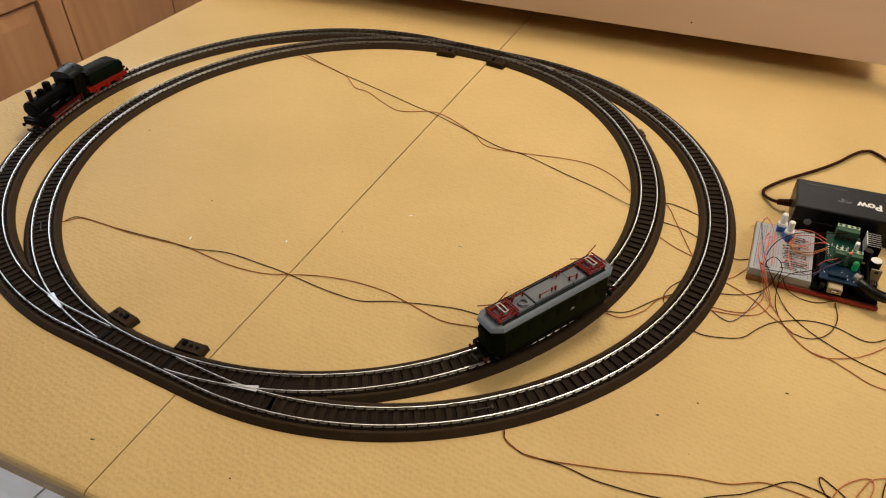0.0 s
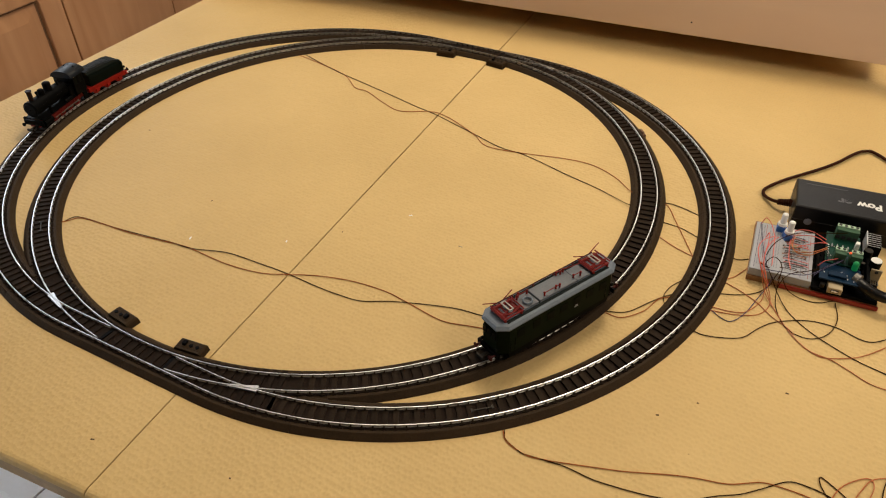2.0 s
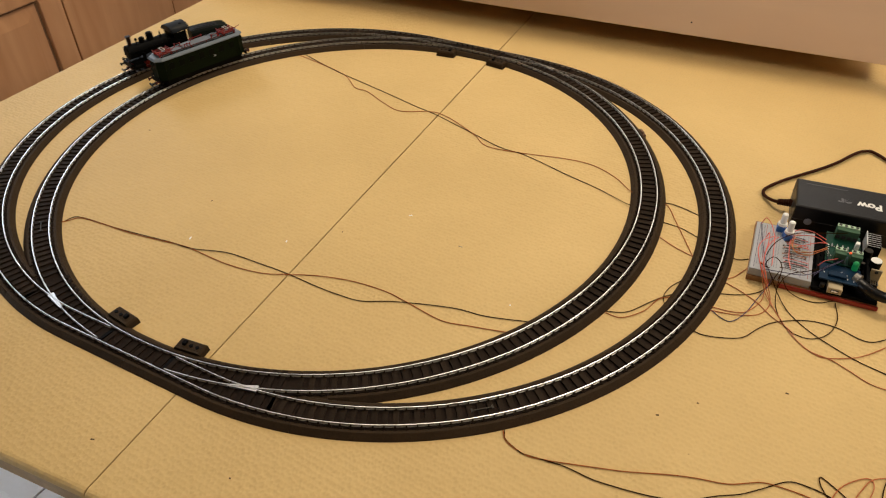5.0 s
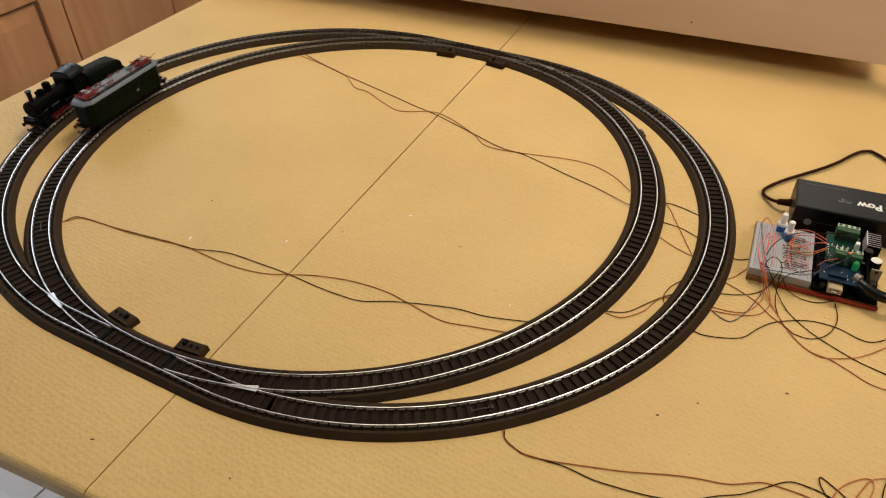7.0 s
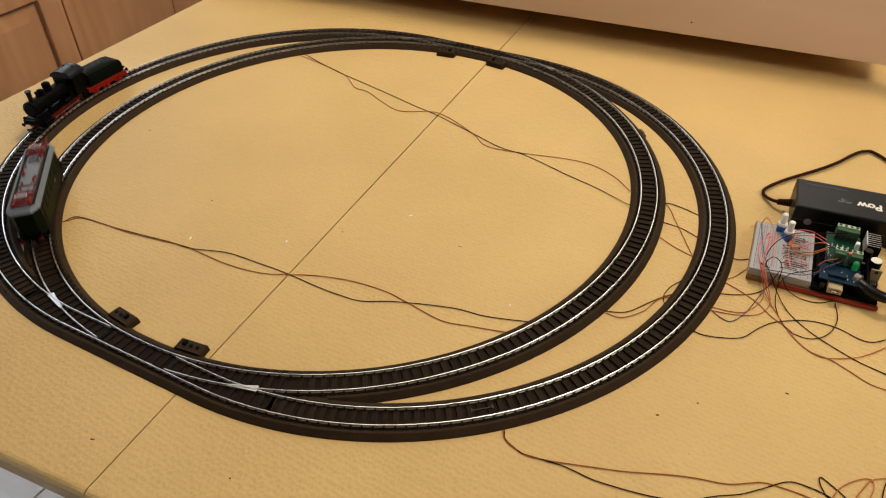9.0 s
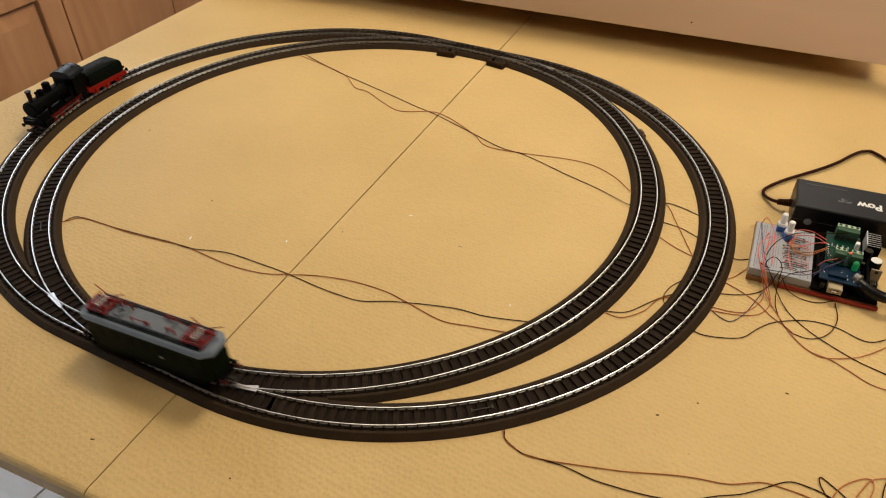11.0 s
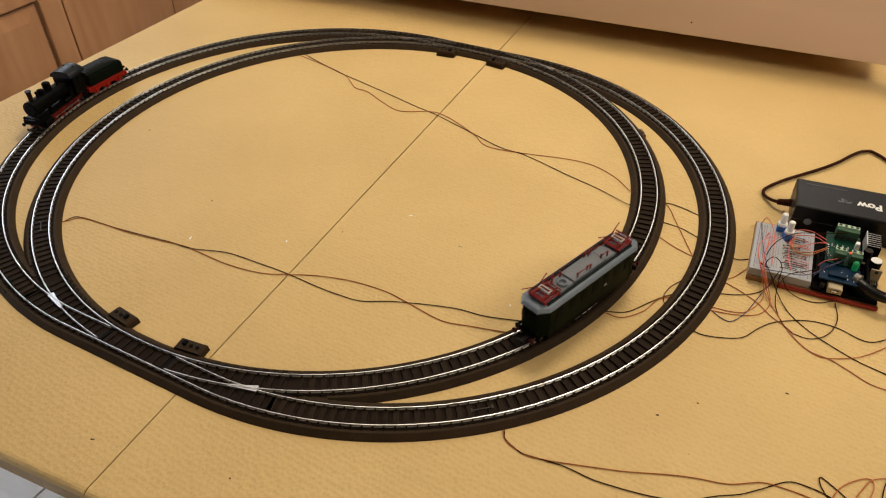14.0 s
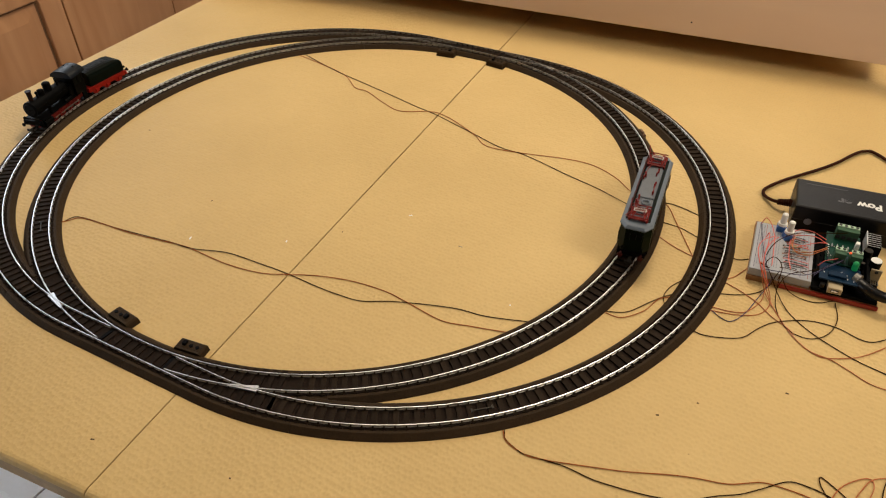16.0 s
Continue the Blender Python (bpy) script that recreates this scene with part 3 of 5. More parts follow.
# ---- electric locomotive ----
def electric_locomotive():
    t = thing("electric_locomotive", "dark green electric model locomotive with grey roof and red pantographs", "model locomotive")
    L, W = 0.0705, 0.0160
    c = 0.009

    def plan(l, w, cc, z):
        return [(-l, -w + cc * 0.75, z), (-l + cc, -w, z), (l - cc, -w, z), (l, -w + cc * 0.75, z), (l, w - cc * 0.75, z), (l - cc, w, z), (-l + cc, w, z), (-l, w - cc * 0.75, z)]

    body = part("body", loft(bmesh.new(), [plan(L - 0.001, W, c, 0.0105), plan(L - 0.001, W, c, 0.030), plan(L - 0.002, W - 0.0003, c, 0.0402)]), M_GREEN, t)
    part("underframe", loft(bmesh.new(), [plan(L - 0.004, W - 0.002, c, 0.0055), plan(L - 0.004, W - 0.0015, c, 0.0104)]), M_BLACK, t)
    roof = part("roof", loft(bmesh.new(), [plan(L + 0.0007, W + 0.0007, c, 0.0402), plan(L + 0.0007, W + 0.0007, c, 0.0414), plan(L - 0.0010, W - 0.0012, c, 0.0436), plan(L - 0.0030, W - 0.0036, c, 0.0443)]), M_ROOF, t)
    for s in (-1, 1):
        part("roof_walk", boxed(-0.0600, 0.0600, s * 0.0107 - 0.0017, s * 0.0107 + 0.0017, 0.0438, 0.0446, 0.0002), M_ROOFDARK, roof, "dark roof walkway")
    part("roof_hatch", boxed(-0.021, 0.023, -0.0086, 0.0086, 0.0440, 0.0468, 0.0008), M_HATCH, roof)
    for x0, x1 in ((-0.0395, -0.0218), (0.0238, 0.0395)):
        part("roof_hatch", boxed(x0, x1, -0.0084, 0.0084, 0.0440, 0.0458, 0.0006), M_HATCH, roof)
    for x in (-0.0398, -0.0214, 0.0234, 0.0398):
        part("roof_seam", boxed(x - 0.0004, x + 0.0004, -0.0088, 0.0088, 0.0440, 0.0450), M_ROOFDARK, roof)
    part("conduit", cyl(bmesh.new(), (-0.060, 0.0112, 0.0474), (0.060, 0.0112, 0.0474), 0.0006, seg=8), M_BUFFER, roof, "long dark red roof conduit")
    for x in (-0.058, -0.036, -0.012, 0.012, 0.036, 0.058):
        part("conduit_stand", cyl(bmesh.new(), (x, 0.0112, 0.0440), (x, 0.0112, 0.0474), 0.0006, seg=6), M_RED, roof)
    # ring coil and insulators
    bm = bmesh.new()
    for i in range(16):
        a, b = i * math.pi / 8, (i + 1) * math.pi / 8
        cyl(bm, (-0.030 + 0.0042 * math.cos(a), -0.002 + 0.0042 * math.sin(a), 0.0472), (-0.030 + 0.0042 * math.cos(b), -0.002 + 0.0042 * math.sin(b), 0.0472), 0.0009, seg=6)
    part("ring_coil", bm, M_ROOF, roof, "pale grey ring coil")
    for x, y in ((-0.024, 0.006), (-0.033, 0.0075), (-0.036, 0.0055), (-0.014, -0.006), (0.000, -0.0055), (0.004, -0.006), (0.016, 0.0065), (0.020, 0.0075), (0.012, 0.008), (0.022, -0.004), (0.030, -0.005)):
        bm = cyl(bmesh.new(), (x, y, 0.0455), (x, y, 0.0500), 0.0010, 0.0007, 8)
        dome(bm, (x, y, 0.0502), 0.0012)
        part("insulator", bm, M_RED, roof, "small dark red insulator")
    bm = bmesh.new()
    for a, b in (((-0.014, -0.006), (0.004, -0.006)), ((0.012, 0.008), (0.020, 0.0075)), ((0.022, -0.004), (0.030, -0.005)), ((-0.036, 0.0055), (-0.024, 0.006)), ((0.020, 0.0075), (0.040, 0.004)), ((-0.036, 0.0055), (-0.045, 0.002))):
        cyl(bm, (*a, 0.0500), (*b, 0.0500), 0.0004, seg=6)
    part("roof_cable", bm, M_RED, roof)
    # folded pantographs
    for s in (-1, 1):
        p = part("pantograph", bmesh.new(), M_RED, roof, "folded red pantograph")
        cx = s * 0.0515
        bm = bmesh.new()
        for y in (-0.0088, -0.0060, 0.0060, 0.0088):
            cyl(bm, (cx - 0.0100, y, 0.0470), (cx + 0.0100, y, 0.0470), 0.0008, seg=8)
        for dx in (-0.0100, -0.0066, 0.0066, 0.0100):
            cyl(bm, (cx + dx, -0.0096, 0.0470), (cx + dx, 0.0096, 0.0470), 0.0008, seg=8)
        for dx in (-0.0082, 0.0082):
            box(bm, cx + dx - 0.0016, cx + dx + 0.0016, -0.0088, 0.0088, 0.0462, 0.0474, 0.0003)
        for dx in (-0.0088, 0.0088):
            for y in (-0.0088, 0.0088):
                cyl(bm, (cx + dx, y, 0.0435), (cx + dx, y, 0.0478), 0.0015, 0.0012, 8)
        part("base_frame", bm, M_RED, p)
        bm = bmesh.new()
        for y in (-1, 1):
            for d in (-1, 1):
                cyl(bm, (cx - d * 0.0040, y * 0.0074, 0.0482), (cx + d * 0.0105, y * 0.0056, 0.0500), 0.0007, seg=6)
                cyl(bm, (cx + d * 0.0105, y * 0.0056, 0.0500), (cx - d * 0.0015, y * 0.0036, 0.0512), 0.0006, seg=6)
        for d in (-1, 1):
            cyl(bm, (cx + d * 0.0105, -0.0100, 0.0500), (cx + d * 0.0105, 0.0100, 0.0500), 0.0007, seg=6)
            cyl(bm, (cx + d * 0.0035, -0.0074, 0.0486), (cx + d * 0.0035, 0.0074, 0.0486), 0.0010, seg=6)
        part("arms", bm, M_RED, p)
        bm = bmesh.new()
        for dx in (-0.0020, 0.0020):
            box(bm, cx + dx - 0.0006, cx + dx + 0.0006, -0.0064, 0.0064, 0.0514, 0.0521, 0.0002)
        for y in (-0.0058, 0.0058):
            box(bm, cx - 0.0014, cx + 0.0014, y - 0.0006, y + 0.0006, 0.0514, 0.0521, 0.0002)
        part("contact_bow", bm, M_BOW, p, "pale grey rectangular contact bow")
        # crossed horns that rise over the inner side
        bm = cyl(bmesh.new(), (cx + s * 0.0040, 0.0098, 0.0498), (cx + s * 0.0172, 0.0120, 0.0544), 0.0005, seg=6)
        cyl(bm, (cx - s * 0.0040, 0.0098, 0.0498), (cx - s * 0.0150, 0.0118, 0.0536), 0.0005, seg=6)
        part("horn", bm, M_RED, p)
    # sides
    for s in (-1, 1):
        for x in (-0.048, -0.030, -0.014, 0.002, 0.018, 0.034, 0.050):
            w = 0.0042
            win = part("window", boxed(x - w, x + w, s * W - 0.0004, s * W + 0.0004, 0.0255, 0.0345), M_GLASS, body)
            part("window_frame", boxed(x - w - 0.0006, x + w + 0.0006, s * W - 0.0001, s * W + 0.0006, 0.0246, 0.0254), M_GREEN, win)
        for x in (-0.057, 0.057):
            bm = bmesh.new()
            for d in (-0.0025, 0.0025):
                cyl(bm, (x + d, s * (W + 0.0008), 0.012), (x + d, s * (W + 0.0008), 0.028), 0.0003, seg=6)
            part("handrail", bm, M_BLACK, body)
        bm = bmesh.new()
        for x, w, z, hh in ((-s * 0.018, 0.0014, 0.0246, 0.0009), (-s * 0.018, 0.0022, 0.0225, 0.0005)):
            box(bm, x - w, x + w, s * W - 0.0001, s * W + 0.0003, z - hh, z + hh)
        part("lettering", bm, M_GROOVE, body, "pale lettering bars")
        part("side_skirt", boxed(-0.060, 0.060, s * 0.0145 - 0.001, s * 0.0145 + 0.001, 0.0040, 0.0102, 0.0003), M_BLACK, t)
    # bogies and wheels
    for bx in (-0.040, 0.040):
        bg = part("bogie", boxed(bx - 0.021, bx + 0.021, -0.012, 0.012, 0.0035, 0.0075, 0.0008), M_BLACK, t)
        for s in (-1, 1):
            part("bogie_frame", boxed(bx - 0.022, bx + 0.022, s * 0.0135 - 0.0010, s * 0.0135 + 0.0010, 0.0030, 0.0070, 0.0006), M_BLACK, bg)
            for dx in (-0.014, 0.014):
                wh = cyl(bmesh.new(), (bx + dx, s * 0.0082, 0.0065), (bx + dx, s * 0.0106, 0.0065), 0.0064, seg=20)
                w = part("wheel", wh, M_BLACK, bg)
                part("tyre", cyl(bmesh.new(), (bx + dx, s * 0.0084, 0.0065), (bx + dx, s * 0.0104, 0.0065), 0.00648, seg=24), M_SILVER, w, "bright steel tyre")
                bm = box(bmesh.new(), bx + dx - 0.0025, bx + dx + 0.0025, s * 0.0146 - 0.0008, s * 0.0146 + 0.0008, 0.0045, 0.0080, 0.0005)
                part("axle_box", bm, M_BLACK, bg)
    # ends
    for s in (-1, 1):
        part("buffer_beam", boxed(s * 0.0705 - 0.0012, s * 0.0705 + 0.0012, -0.0145, 0.0145, 0.0075, 0.0125, 0.0003), M_BLACK, t)
        for y in (-0.0102, 0.0102):
            bm = cyl(bmesh.new(), (s * 0.0712, y, 0.0105), (s * 0.0765, y, 0.0105), 0.0011, seg=10)
            cyl(bm, (s * 0.0765, y, 0.0105), (s * 0.0774, y, 0.0105), 0.0027, seg=14)
            part("buffer", bm, M_BUFFER, t, "dark red round buffer")
            lamp = cyl(bmesh.new(), (s * 0.0690, y * 0.95, 0.0160), (s * 0.0712, y * 0.95, 0.0160), 0.0016, seg=12)
            part("headlight", lamp, M_GLASS, t)
        part("coupler", box(boxed(s * 0.0755 - 0.005, s * 0.0755 + 0.005, -0.0016, 0.0016, 0.0050, 0.0066), s * 0.080 - 0.0008, s * 0.080 + 0.0008, -0.0045, 0.0045, 0.0045, 0.0075), M_BLACKMETAL, t)
        for y in (-0.0062, 0.0, 0.0062):
            part("cab_window", boxed(s * 0.0695 - 0.0012, s * 0.0695 + 0.0004, y - 0.0023, y + 0.0023, 0.0270, 0.0350), M_GLASS, t)
    # stretched lengthwise to fit the camera's view; 144 mm over the body
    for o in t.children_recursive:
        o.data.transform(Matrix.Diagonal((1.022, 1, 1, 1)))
    return t


# ---- steam locomotive and tender ----
def spoked_wheel(x, s, r, parent):
    y = s * 0.0088
    bm = bmesh.new()
    n = 20
    for i in range(n):
        a, b = 2 * math.pi * i / n, 2 * math.pi * (i + 1) / n
        cyl(bm, (x + (r - 0.0009) * math.cos(a), y, r + (r - 0.0009) * math.sin(a)), (x + (r - 0.0009) * math.cos(b), y, r + (r - 0.0009) * math.sin(b)), 0.0009, seg=5)
    for i in range(10):
        a = math.pi * i / 5
        cyl(bm, (x, y, r), (x + (r - 0.001) * math.cos(a), y, r + (r - 0.001) * math.sin(a)), 0.0005, seg=5)
    cyl(bm, (x, y - 0.0012, r), (x, y + 0.0012, r), 0.0018, seg=10)
    return part("driving_wheel", bm, M_RED, parent, "red spoked driving wheel")


def steam_locomotive():
    t = thing("steam_locomotive", "black steam model locomotive with red wheels and running gear", "model locomotive")
    x0, x1 = -0.050, 0.050
    part("frame", boxed(x0, x1 - 0.001, -0.0075, 0.0075, 0.0050, 0.0135, 0.0004), M_RED, t)
    part("running_board", boxed(x0 + 0.004, x1 - 0.004, -0.0150, 0.0150, 0.0150, 0.0162, 0.0003), M_BLACK, t)
    part("buffer_beam", boxed(x1 - 0.003, x1, -0.0145, 0.0145, 0.0080, 0.0150, 0.0003), M_BLACK, t)
    bm = cyl(bmesh.new(), (-0.020, 0, 0.0290), (0.030, 0, 0.0290), 0.0102, seg=24)
    for x in (-0.010, 0.004, 0.018):
        cyl(bm, (x - 0.0005, 0, 0.0290), (x + 0.0005, 0, 0.0290), 0.0105, seg=24)
    part("boiler", bm, M_BLACK, t)
    bm = cyl(bmesh.new(), (0.030, 0, 0.0290), (0.046, 0, 0.0290), 0.0108, seg=24)
    sm = part("smokebox", bm, M_BLACK, t)
    bm = cyl(bmesh.new(), (0.046, 0, 0.0290), (0.0470, 0, 0.0290), 0.0092, 0.0078, seg=20)
    cyl(bm, (0.0470, 0, 0.0290), (0.0485, 0, 0.0290), 0.0010, seg=8)
    part("smokebox_door", bm, M_BLACK, sm)
    bm = cyl(bmesh.new(), (0.0385, 0, 0.0385), (0.0385, 0, 0.0515), 0.0030, 0.0033, 16)
    cyl(bm, (0.0385, 0, 0.0515), (0.0385, 0, 0.0530), 0.0040, 0.0040, 16)
    part("chimney", bm, M_CHIMNEY, t, "dark copper brown chimney")
    bm = cyl(bmesh.new(), (0.0190, 0, 0.0380), (0.0190, 0, 0.0440), 0.0048, 0.0044, 16)
    part("sand_dome", dome(bm, (0.0190, 0, 0.0440), 0.0044, 0.5), M_BLACK, t)
    bm = cyl(bmesh.new(), (0.0055, 0, 0.0380), (0.0055, 0, 0.0480), 0.0056, 0.0054, 16)
    part("steam_dome", dome(bm, (0.0055, 0, 0.0480), 0.0054, 0.4), M_BLACK, t)
    bm = cyl(bmesh.new(), (0.0285, 0.002, 0.0385), (0.0285, 0.002, 0.0455), 0.0014, seg=10)
    part("bell", dome(bm, (0.0285, 0.002, 0.0455), 0.0022), M_BLACK, t)
    part("whistle", cyl(bmesh.new(), (-0.0100, 0.003, 0.0385), (-0.0100, 0.003, 0.0470), 0.0011, seg=8), M_BLACK, t)
    part("firebox", boxed(-0.032, -0.018, -0.0120, 0.0120, 0.0162, 0.0330, 0.002), M_BLACK, t)
    # cab with an arched roof
    cab = part("cab", bmesh.new(), M_BLACK, t)
    for s in (-1, 1):
        part("cab_side", boxed(-0.047, -0.026, s * 0.0152 - 0.0006, s * 0.0152 + 0.0006, 0.0162, 0.0300), M_BLACK, cab)
        for xa, xb in ((-0.047, -0.0435), (-0.0375, -0.0350), (-0.029, -0.026)):
            part("cab_pillar", boxed(xa, xb, s * 0.0152 - 0.0006, s * 0.0152 + 0.0006, 0.0300, 0.0425), M_BLACK, cab)
        part("cab_window", boxed(-0.0435, -0.029, s * 0.0150 - 0.0002, s * 0.0150 + 0.0002, 0.0300, 0.0405), M_GLASS, cab)
    part("cab_front", boxed(-0.0270, -0.0258, -0.0146, 0.0146, 0.0162, 0.0425), M_BLACK, cab)
    arc = lambda x, w, h: [(x, w * math.cos(a), 0.0420 + h * math.sin(a)) for a in [math.pi * i / 12 for i in range(13)]]
    part("cab_roof", loft(bmesh.new(), [arc(-0.0535, 0.0168, 0.0085), arc(-0.0530, 0.0172, 0.0090), arc(-0.0235, 0.0172, 0.0090), arc(-0.0230, 0.0168, 0.0085)]), M_CABGREY, cab, "blue-black arched cab roof")
    for y in (-0.007, 0.007):
        part("roof_vent", dome(bmesh.new(), (-0.044, y, 0.0500), 0.0014), M_BLACK, cab)
    # cylinders, rods, tanks
    for s in (-1, 1):
        cy = cyl(bmesh.new(), (0.030, s * 0.0135, 0.0100), (0.046, s * 0.0135, 0.0100), 0.0042, seg=16)
        box(cy, 0.032, 0.044, s * 0.0132 - 0.003, s * 0.0132 + 0.003, 0.0125, 0.0152)
        part("cylinder", cy, M_BLACK, t)
        for x in (-0.028, -0.012, 0.004, 0.020):
            w = spoked_wheel(x, s, 0.0072, t)
        rod = boxed(-0.028, 0.020, s * 0.0112 - 0.0005, s * 0.0112 + 0.0005, 0.0058, 0.0070)
        for x in (-0.028, -0.012, 0.004, 0.020):
            cyl(rod, (x, s * 0.0106, 0.0064), (x, s * 0.0120, 0.0064), 0.0014, seg=8)
        part("coupling_rod", rod, M_COLLAR, t, "dull steel coupling rod")
        rod = boxed(0.004, 0.032, s * 0.0128 - 0.0005, s * 0.0128 + 0.0005, 0.0080, 0.0090)
        part("piston_rod", rod, M_RED, t)
        part("valve_gear", box(boxed(-0.002, 0.028, s * 0.0140 - 0.0004, s * 0.0140 + 0.0004, 0.0118, 0.0128), 0.012, 0.0134, s * 0.0140 - 0.0004, s * 0.0140 + 0.0004, 0.0060, 0.0145), M_RED, t)
        part("air_tank", cyl(bmesh.new(), (-0.016, s * 0.0138, 0.0185), (-0.002, s * 0.0138, 0.0185), 0.0022, seg=12), M_BLACK, t)
        part("air_pump", cyl(bmesh.new(), (0.026, s * 0.0128, 0.0162), (0.026, s * 0.0128, 0.0270), 0.0024, seg=10), M_BLACK, t)
        part("handrail", cyl(bmesh.new(), (-0.024, s * 0.0112, 0.0315), (0.044, s * 0.0114, 0.0315), 0.0004, seg=6), M_BLACK, t)
        for z in (0.0155,):
            part("lantern", cyl(bmesh.new(), (0.0490, s * 0.0100, 0.0185), (0.0515, s * 0.0100, 0.0185), 0.0020, seg=12), M_BLACK, t)
        bm = cyl(bmesh.new(), (x1, s * 0.0100, 0.0115), (x1 + 0.0055, s * 0.0100, 0.0115), 0.0011, seg=10)
        cyl(bm, (x1 + 0.0055, s * 0.0100, 0.0115), (x1 + 0.0064, s * 0.0100, 0.0115), 0.0026, seg=14)
        part("buffer", bm, M_BLACK, t)
        part("cab_step", boxed(-0.046, -0.038, s * 0.0140 - 0.001, s * 0.0140 + 0.001, 0.0040, 0.0150), M_BLACK, t)
    part("coupler", box(boxed(x1, x1 + 0.009, -0.0016, 0.0016, 0.0050, 0.0066), x1 + 0.008, x1 + 0.0096, -0.0045, 0.0045, 0.0045, 0.0075), M_BLACKMETAL, t)
    return t


def tender():
    t = thing("tender", "dark green coal tender on a bright red frame", "model tender")
    l = 0.0335
    part("tender_frame", boxed(-l, l, -0.0130, 0.0130, 0.0065, 0.0125, 0.0005), M_REDFRAME, t)
    part("floor_plate", boxed(-l + 0.001, l + 0.001, -0.0150, 0.0150, 0.0125, 0.0140, 0.0003), M_REDFRAME, t)
    tank = part("tank", boxed(-l + 0.001, l - 0.004, -0.0150, 0.0150, 0.0140, 0.0300, 0.0025), M_TENDER, t)
    for s in (-1, 1):
        for x in (-0.022, 0.0, 0.020):
            part("wheel", cyl(bmesh.new(), (x, s * 0.0080, 0.0062), (x, s * 0.0104, 0.0062), 0.0061, seg=20), M_REDFRAME, t)
            part("axle_box", boxed(x - 0.003, x + 0.003, s * 0.0135 - 0.001, s * 0.0135 + 0.001, 0.0040, 0.0085, 0.0005), M_REDFRAME, t)
        bm = cyl(bmesh.new(), (-l - 0.001, s * 0.0100, 0.0115), (-l - 0.0065, s * 0.0100, 0.0115), 0.0011, seg=10)
        cyl(bm, (-l - 0.0065, s * 0.0100, 0.0115), (-l - 0.0074, s * 0.0100, 0.0115), 0.0026, seg=14)
        part("buffer", bm, M_BLACK, t)
        bm = cyl(bmesh.new(), (-l - 0.001, s * 0.0105, 0.0175), (-l - 0.003, s * 0.0105, 0.0175), 0.0017, seg=10)
        part("tail_lamp", bm, M_BLACK, t)
    for y0, y1 in ((-0.0146, -0.0070), (0.0070, 0.0146)):
        part("buffer_beam", boxed(-l - 0.0026, -l - 0.0002, y0, y1, 0.0074, 0.0128, 0.0004), M_REDFRAME, t)
    part("coupler_pocket", boxed(-l - 0.0018, -l - 0.0002, -0.0132, 0.0132, 0.0060, 0.0136, 0.0004), M_BLACK, t)
    # bunker with flared sides, heaped with coal
    def ring(k, z, back):
        return [(back, -0.0142 + k, z), (l - 0.0045, -0.0142 + k, z), (l - 0.0045, 0.0142 - k, z), (back, 0.0142 - k, z)]

    part("bunker", loft(bmesh.new(), [ring(0.0, 0.0298, -0.0305), ring(0.0008, 0.0322, -0.0290), ring(0.0034, 0.0350, -0.0180)]), M_TENDER, tank, "dark green flared coal bunker")
    bm = bmesh.new()
    bmesh.ops.create_grid(bm, x_segments=24, y_segments=14, size=1.0)
    for v in bm.verts:
        a, b = v.co.x, v.co.y
        hgt = max(0.0, (1 - a ** 4)) * max(0.0, 1 - b ** 4)
        v.co = Vector((a * 0.0222 + 0.0062, b * 0.0108, 0.0351 + 0.0022 * hgt + 0.0010 * hgt * noise.noise(Vector((a * 9, b * 6, 3)))))
    part("coal_load", bm, M_COAL, tank, "heaped black coal")
    part("water_hatch", boxed(-0.0165, -0.0150, -0.0100, 0.0100, 0.0348, 0.0356, 0.0003), M_TENDER, tank)
    part("coupler", box(boxed(-l - 0.009, -l, -0.0016, 0.0016, 0.0050, 0.0066), -l - 0.0096, -l - 0.008, -0.0045, 0.0045, 0.0045, 0.0075), M_BLACKMETAL, t)
    return t


# ---- electronics and wires ----
def smooth(points, n=6):
    """Catmull-Rom line through the points."""
    p = [Vector(a) for a in points]
    p = [2 * p[0] - p[1]] + p + [2 * p[-1] - p[-2]]
    out = []
    for i in range(1, len(p) - 2):
        a, b, c, d = p[i - 1:i + 3]
        for k in range(n):
            u = k / n
            out.append(0.5 * (2 * b + (c - a) * u + (2 * a - 5 * b + 4 * c - d) * u * u + (3 * b - a - 3 * c + d) * u ** 3))
    out.append(p[-2])
    return out


def tube(points, r, seg=7, n=6):
    line = smooth(points, n)
    rings = []
    for i, p in enumerate(line):
        d = (line[min(i + 1, len(line) - 1)] - line[max(i - 1, 0)]).normalized()
        s = d.cross(Vector((0, 0, 1)))
        s = s.normalized() if s.length > 1e-4 else Vector((1, 0, 0))
        u = s.cross(d)
        z = max(p.z, r)
        rings.append([Vector((p.x, p.y, z)) + r * (math.cos(2 * math.pi * k / seg) * s + math.sin(2 * math.pi * k / seg) * u) for k in range(seg)])
    return loft(bmesh.new(), rings)


def wire(name, mat, r, label, points):
    group = "loose wires on the table" if name == "wire" else "jumper wires on the boards"
    return tagged(part(name, tube(points, r), mat), label, "wire", group)


BOARD = pose(0.478, 0.0, 0, 0, 0, 4.5)


def red_plate():
    t = thing("base_plate", "red edged wooden base plate under the circuit boards", "plate", m=BOARD)
    part("board", boxed(0.0, 0.1205, 0.002, 0.100, 0.0, 0.0058, 0.0006), M_BASEWOOD, t)
    part("edge_strip", boxed(0.030, 0.1212, 0.0, 0.0018, 0.0006, 0.0056, 0.0006), M_REDPLATE, t, "glossy red front edge strip")


